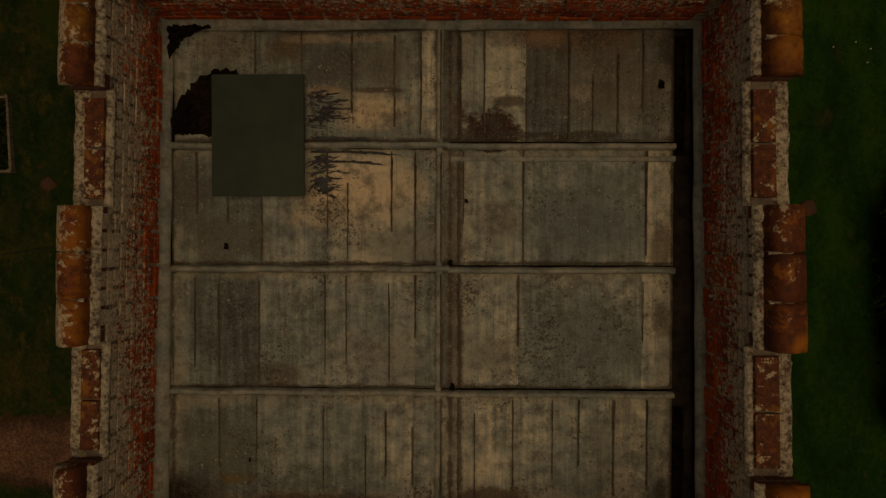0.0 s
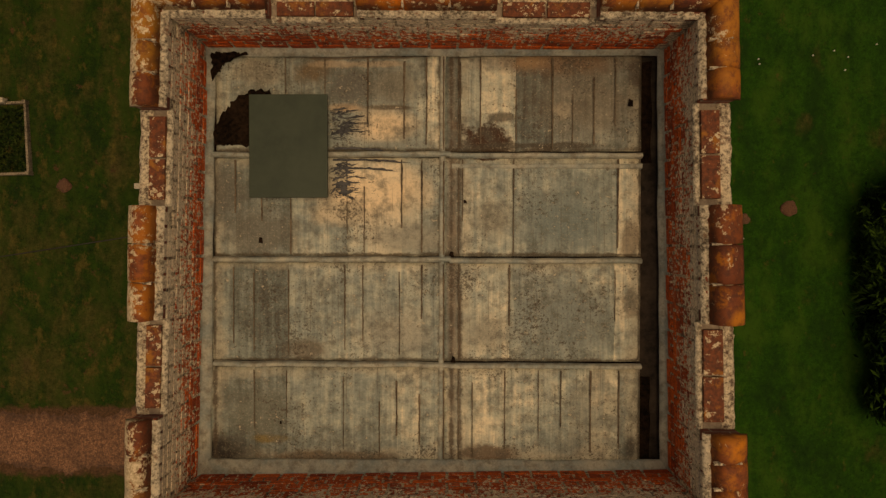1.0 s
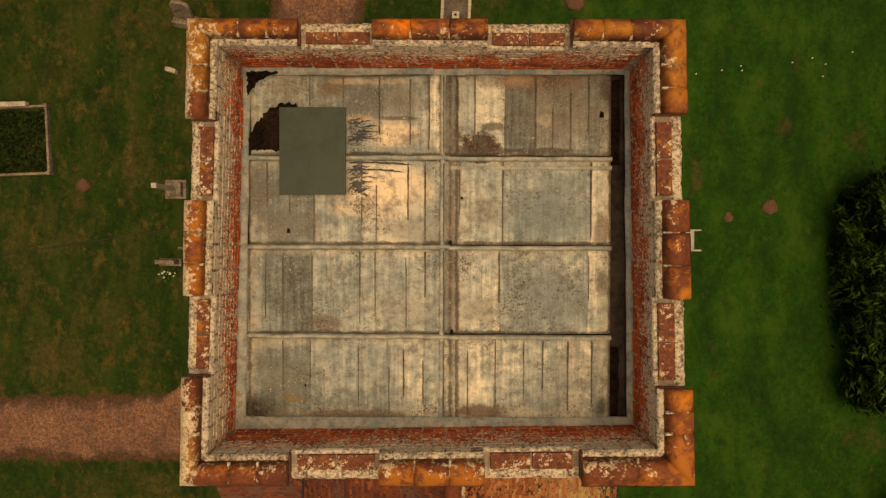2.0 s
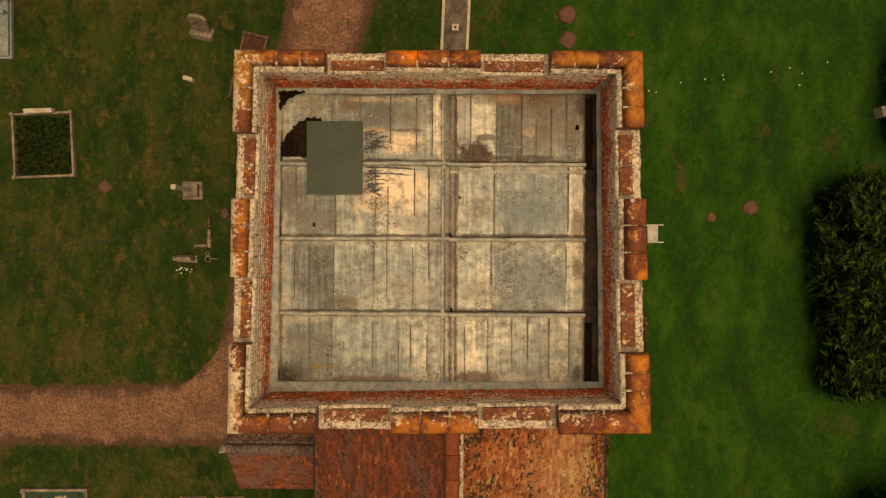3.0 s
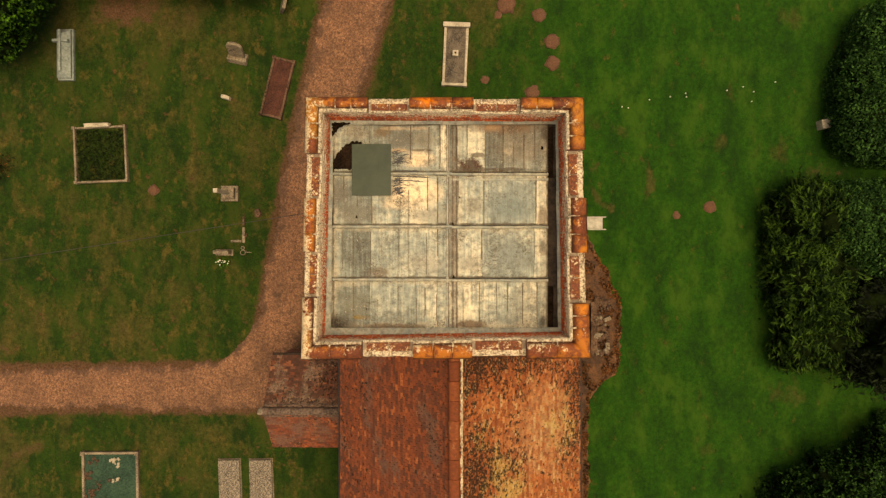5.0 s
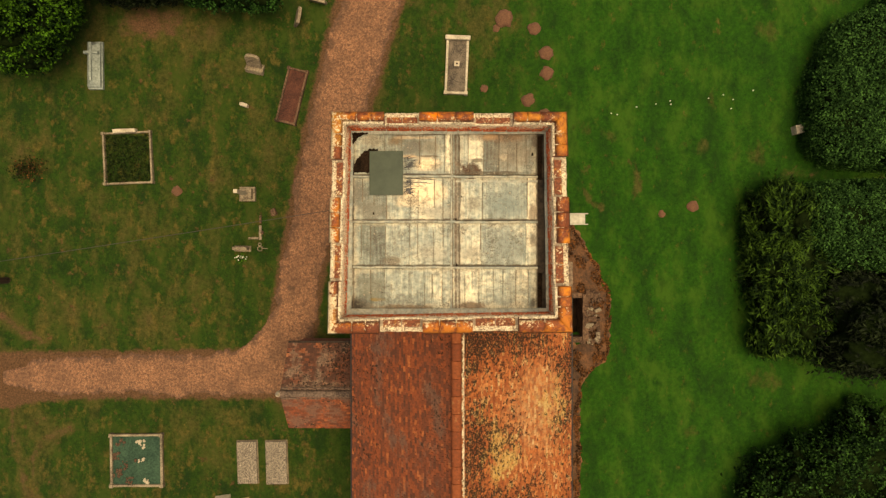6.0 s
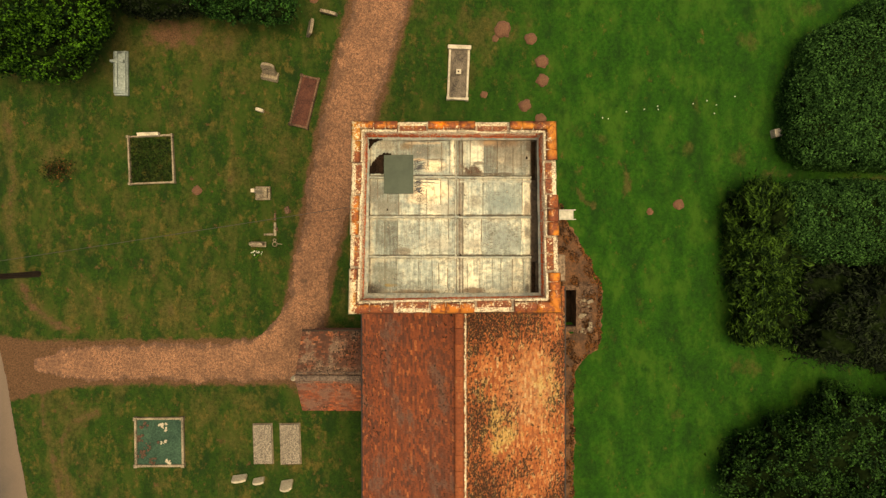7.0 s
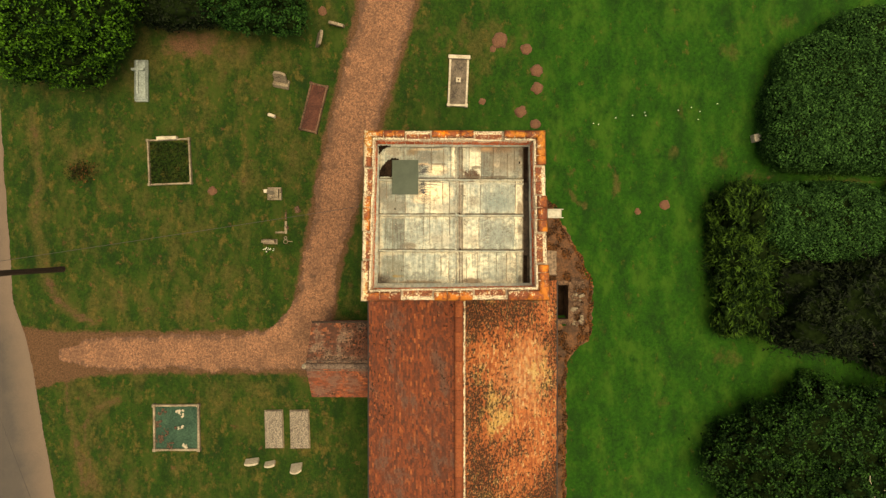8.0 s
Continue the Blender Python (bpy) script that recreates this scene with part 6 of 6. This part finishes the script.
mass("conifer_bush", [(12.3, -1.3, 0.6, 1.25, 2.5, 1.2)] + [(rnd.uniform(11.5, 13.0), rnd.uniform(-4.2, 1.2), rnd.uniform(0.6, 1.2), rnd.uniform(0.45, 0.8), rnd.uniform(0.5, 0.9), rnd.uniform(0.7, 1.1)) for k in range(18)], CONIFER, 90000, 0.055, "spreading conifer bush at the lawn's edge", "bush", 5, None, 0.40, 0.45, 0.04, 0.8, 1.3, 4.2, True)
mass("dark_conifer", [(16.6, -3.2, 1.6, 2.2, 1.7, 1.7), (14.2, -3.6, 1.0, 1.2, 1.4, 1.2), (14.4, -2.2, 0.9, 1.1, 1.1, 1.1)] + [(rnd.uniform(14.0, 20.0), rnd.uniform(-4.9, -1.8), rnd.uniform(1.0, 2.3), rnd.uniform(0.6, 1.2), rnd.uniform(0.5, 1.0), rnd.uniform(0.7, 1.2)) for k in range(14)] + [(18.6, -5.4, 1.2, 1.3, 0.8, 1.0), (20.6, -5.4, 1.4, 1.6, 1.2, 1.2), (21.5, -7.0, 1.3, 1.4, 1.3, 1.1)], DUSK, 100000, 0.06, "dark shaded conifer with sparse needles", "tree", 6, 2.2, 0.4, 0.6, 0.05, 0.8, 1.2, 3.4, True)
bush = mass("broadleaf_bush", [(12.8, -9.7, 0.9, 2.0, 1.9, 1.2), (16.0, -9.0, 1.1, 3.0, 2.4, 1.5), (15.0, -12.0, 1.1, 3.0, 2.4, 1.5), (19.0, -9.6, 1.3, 2.7, 2.5, 1.6)] + [(12.0 + 7 * rnd.random(), -12.5 + 5.2 * rnd.random(), rnd.uniform(1.0, 2.2), rnd.uniform(0.6, 1.2), rnd.uniform(0.6, 1.2), rnd.uniform(0.6, 1.0)) for k in range(16)], BUSH, 260000, 0.064, "dense dark green broadleaf bushes below the lawn", "bush", 7, None, 0.42, 0.6, 0.06, 0.8, 1.3)

for k in range(26):
    # bare grey twigs of a dead bough among the leaves
    x, y, a = rnd.uniform(15.2, 17.4), rnd.uniform(-11.6, -9.6), rnd.uniform(0, 6.28)
    l = rnd.uniform(0.12, 0.32)
    p = Vector((x, y, rnd.uniform(2.35, 2.75))) - Vector(bush.matrix_world.translation)
    part("dead_twig", tube([p, p + Vector((math.cos(a) * l, math.sin(a) * l, 0.06)), p + Vector((math.cos(a + 0.4) * l * 1.8, math.sin(a + 0.4) * l * 1.8, 0.04))], [0.022, 0.016, 0.008], 5), PALE, bush, "bare pale dead twig")

WEED = leaf_material("weed_leaf", (0.005, 0.012, 0.003), (0.030, 0.046, 0.010))
rng = np.random.default_rng(31)
weeds = empty("weed_patch", at_ground(-12.29, 2.91, 2.2), "rank weeds and dead leaves inside the kerbed plot", "weeds")
pts = np.stack([rng.uniform(-0.84, 0.84, 1600), rng.uniform(-0.88, 0.86, 1600), rng.uniform(0.03, 0.16, 1600)], 1)
scatter_leaves("weed_leaves", pts, np.tile((0.0, 0.0, 1.0), (1600, 1)), 0.05, WEED, weeds, 32)

DEAD = leaf_material("dead_leaf", (0.018, 0.010, 0.005), (0.17, 0.066, 0.022))
clump = empty("weed_patch", at_ground(-16.15, 2.5), "clump of dark weeds going to seed in the grass", "weeds")
for n, stuff, sd in ((520, WEED, 35), (260, DEAD, 36)):
    pts = rng.normal(0, 1, (n, 3)) * np.array((0.30, 0.22, 0.0)) + np.array((0, 0, 0.05))
    pts[:, 2] += rng.uniform(0.0, 0.14, n)
    scatter_leaves("weed_leaves", pts, np.tile((0.0, 0.0, 1.0), (n, 1)), 0.045, stuff, clump, sd)
litter = empty("leaf_scatter", at_ground(4.6, -1.0), "dead brown leaves and dry stalks strewn over the soil", "leaf litter")
spots = []
for k in range(60000):
    x, y = rng.uniform(3.2, 6.3), rng.uniform(-12.0, 1.6)
    lim = np.interp(y, [-12, -6.3, -5.5, -5.1, -4.8, -2.2, -0.9, 0.0, 1.0, 1.5], [4.95, 4.97, 5.1, 5.55, 6.02, 6.1, 5.4, 4.85, 4.5, 3.8]) + 0.12 * noise.noise((x * 2, y * 2, 1))
    if x < lim and not (PIT[0] < x < PIT[1] and PIT[2] < y < PIT[3]) and (noise.noise((x * 2.2, y * 2.2, 5)) > 0.0 or x > lim - 0.16) and len(spots) < 9000:
        spots.append((x - 4.6, y + 1.0, land(x, y) - level(4.6, -1.0) + 0.03 + 0.03 * rng.random()))
scatter_leaves("dead_leaves", np.array(spots), np.tile((0.0, 0.0, 1.0), (len(spots), 1)), 0.040, DEAD, litter, 33, "", 0.5, 2.6)

# ---- bricks on the inner faces of the parapet ----
def brick_mesh(name, l, h, seed):
    rnd = random.Random(seed)
    d, w = 0.009, 0.003
    pts = [(-l / 2, -0.02, -h / 2), (l / 2, -0.02, -h / 2), (l / 2, -0.02, h / 2), (-l / 2, -0.02, h / 2)]
    pts += [(x * (1 - 2 * w / l) + rnd.uniform(-w, w), d + rnd.uniform(-0.003, 0.003), z * 0.95 + rnd.uniform(-w, w) * 0.6) for x, _, z in pts[:4]]
    return pts, [(4, 5, 6, 7), (0, 1, 5, 4), (1, 2, 6, 5), (2, 3, 7, 6), (3, 0, 4, 7)]


STRETCH = [brick_mesh("brick", 0.210, 0.059, k) for k in range(5)]
HEAD = [brick_mesh("brick", 0.097, 0.059, 50 + k) for k in range(5)]
shared = {}


def lay(side, pick_out):
    p, q = line_of(side, INN)
    d = (q - p).normalized()
    nrm = Vector((d.y, -d.x))
    if nrm.dot(-(p + q)) < 0:
        nrm = -nrm
    length = (q - p).length
    turn = Matrix(((d.x, nrm.x, 0, 0), (d.y, nrm.y, 0, 0), (0, 0, 1, 0), (0, 0, 0, 1)))
    rnd = random.Random(len(side) * 7 + ord(side[0]))
    verts, faces = [], []
    for c in range(10):
        z = ROOF_Z + 0.075 + c * 0.0745
        heads = c % 2
        step = 0.1145 if heads else 0.229
        x = 0.06 if heads else 0.115 + (0.057 if c % 4 == 2 else 0)
        while x < length - 0.05:
            at = p + d * x
            run = at[0] if side in ("north", "south") else at[1]
            if z < SILL_Z - 0.03 or any((s[0] is None or (run - s[0]) * (1 if side in ("north", "west") else -1) > 0.05) and (s[1] is None or (s[1] - run) * (1 if side in ("north", "west") else -1) > 0.05) for s in SPANS[side]):
                k = rnd.randrange(5)
                pts, fs = (HEAD if heads else STRETCH)[k]
                m = Matrix.Translation((at.x, at.y, z)) @ turn @ Matrix.Translation((0, rnd.uniform(-0.0025, 0.0025), 0)) @ Matrix.Rotation(rnd.uniform(-0.03, 0.03), 4, "Y")
                if pick_out and len(made_bricks) < 290:
                    key = (heads, k)
                    if key not in shared:
                        me = bpy.data.meshes.new("brick")
                        me.from_pydata(pts, [], fs)
                        me.materials.append(BRICK)
                        shared[key] = me
                    ob = new("brick", shared[key])
                    ob.parent = tower
                    ob.matrix_local = m
                    made_bricks.append(ob)
                else:
                    n = len(verts)
                    verts += [m @ Vector(v) for v in pts]
                    faces += [tuple(i + n for i in f) for f in fs]
            x += step
    if verts:
        tagged(link("brickwork", verts, faces, BRICK, tower), "old red bricks with lichened lime joints", kind="stuff")


made_bricks = []
lay("south", True)
lay("north", False)
lay("east", False)
lay("west", False)
for side in SIDES:
    p, q = line_of(side, INN)
    n = Vector((-(q - p).y, (q - p).x)).normalized()
    if n.dot(-(p + q)) < 0:
        n = -n
    verts = []
    for pt in (p, q):
        for z in (ROOF_Z - 0.1, SILL_Z):
            verts.append((pt.x + n.x * 0.002, pt.y + n.y * 0.002, z))
    link("mortar_bed", verts, [(0, 2, 3, 1)], MORTAR, tower)


# ---- blades of grass over the turf ----
def turf():
    rng = np.random.default_rng(21)
    n = 130000
    x, y = rng.uniform(-20, 20, n), rng.uniform(-13, 13, n)
    keep = ~((x > -3.2) & (x < 4.6) & (y < -1.9)) & ~((np.abs(x) < 2.3) & (np.abs(y) < 2.1)) & ~((x > 3) & (x < 5.95) & (y < 1.0) & (y > -5.2)) & ~((x < -2.9) & (x > -6.0) & (y < -3.8) & (y > -6.9))
    cx = np.interp(y, [-6.2, -3.3, -1.2, 1.35, 4.3, 9.87, 14], [-6.4, -6.0, -5.5, -4.92, -4.3, -2.74, -1.6])
    keep &= np.abs(x - cx) > np.interp(y, [-6, -3.3, 1.35, 9.87], [0.85, 0.78, 1.0, 1.17])
    keep &= ~((x < -6) & (np.abs(y + 5.42) < 0.86))
    keep &= x > np.interp(y, [-20, -12, -5.8, -3.8, 8, 22], [-15.9, -17.5, -18.5, -19.2, -19.8, -20.2])
    for gx, gy, w, l in ((0.265, 6.36, 0.55, 1.2), (-5.98, 5.22, 0.65, 1.15), (-12.09, -8.72, 1.1, 1.1), (-7.8, -8.78, 0.45, 0.9), (-6.56, -8.78, 0.45, 0.9), (-13.48, 6.42, 0.4, 0.95)):
        keep &= ~((np.abs(x - gx) < w) & (np.abs(y - gy) < l))
    x, y = x[keep], y[keep]
    n = len(x)
    z = np.array([land(a, b) for a, b in zip(x, y)])
    h, w, a = rng.uniform(0.010, 0.034, n), rng.uniform(0.012, 0.030, n), rng.uniform(0, 6.283, n)
    lean = rng.normal(0, 0.04, (n, 2))
    c, s = np.cos(a) * w, np.sin(a) * w
    v = np.empty((n, 3, 3))
    v[:, 0] = np.stack([x - c, y - s, z - 0.005], 1)
    v[:, 1] = np.stack([x + c, y + s, z - 0.005], 1)
    v[:, 2] = np.stack([x + lean[:, 0], y + lean[:, 1], z + h], 1)
    me = bpy.data.meshes.new("grass_blades")
    me.vertices.add(3 * n)
    me.vertices.foreach_set("co", v.reshape(-1))
    me.loops.add(3 * n)
    me.loops.foreach_set("vertex_index", np.arange(3 * n, dtype=np.int32))
    me.polygons.add(n)
    me.polygons.foreach_set("loop_start", np.arange(0, 3 * n, 3, dtype=np.int32))
    me.materials.append(BLADES)
    me.update(calc_edges=True)
    mark_turf(me)
    tagged(new("grass_blades", me), "short mown grass blades over the churchyard", "grass", kind="stuff")


turf()
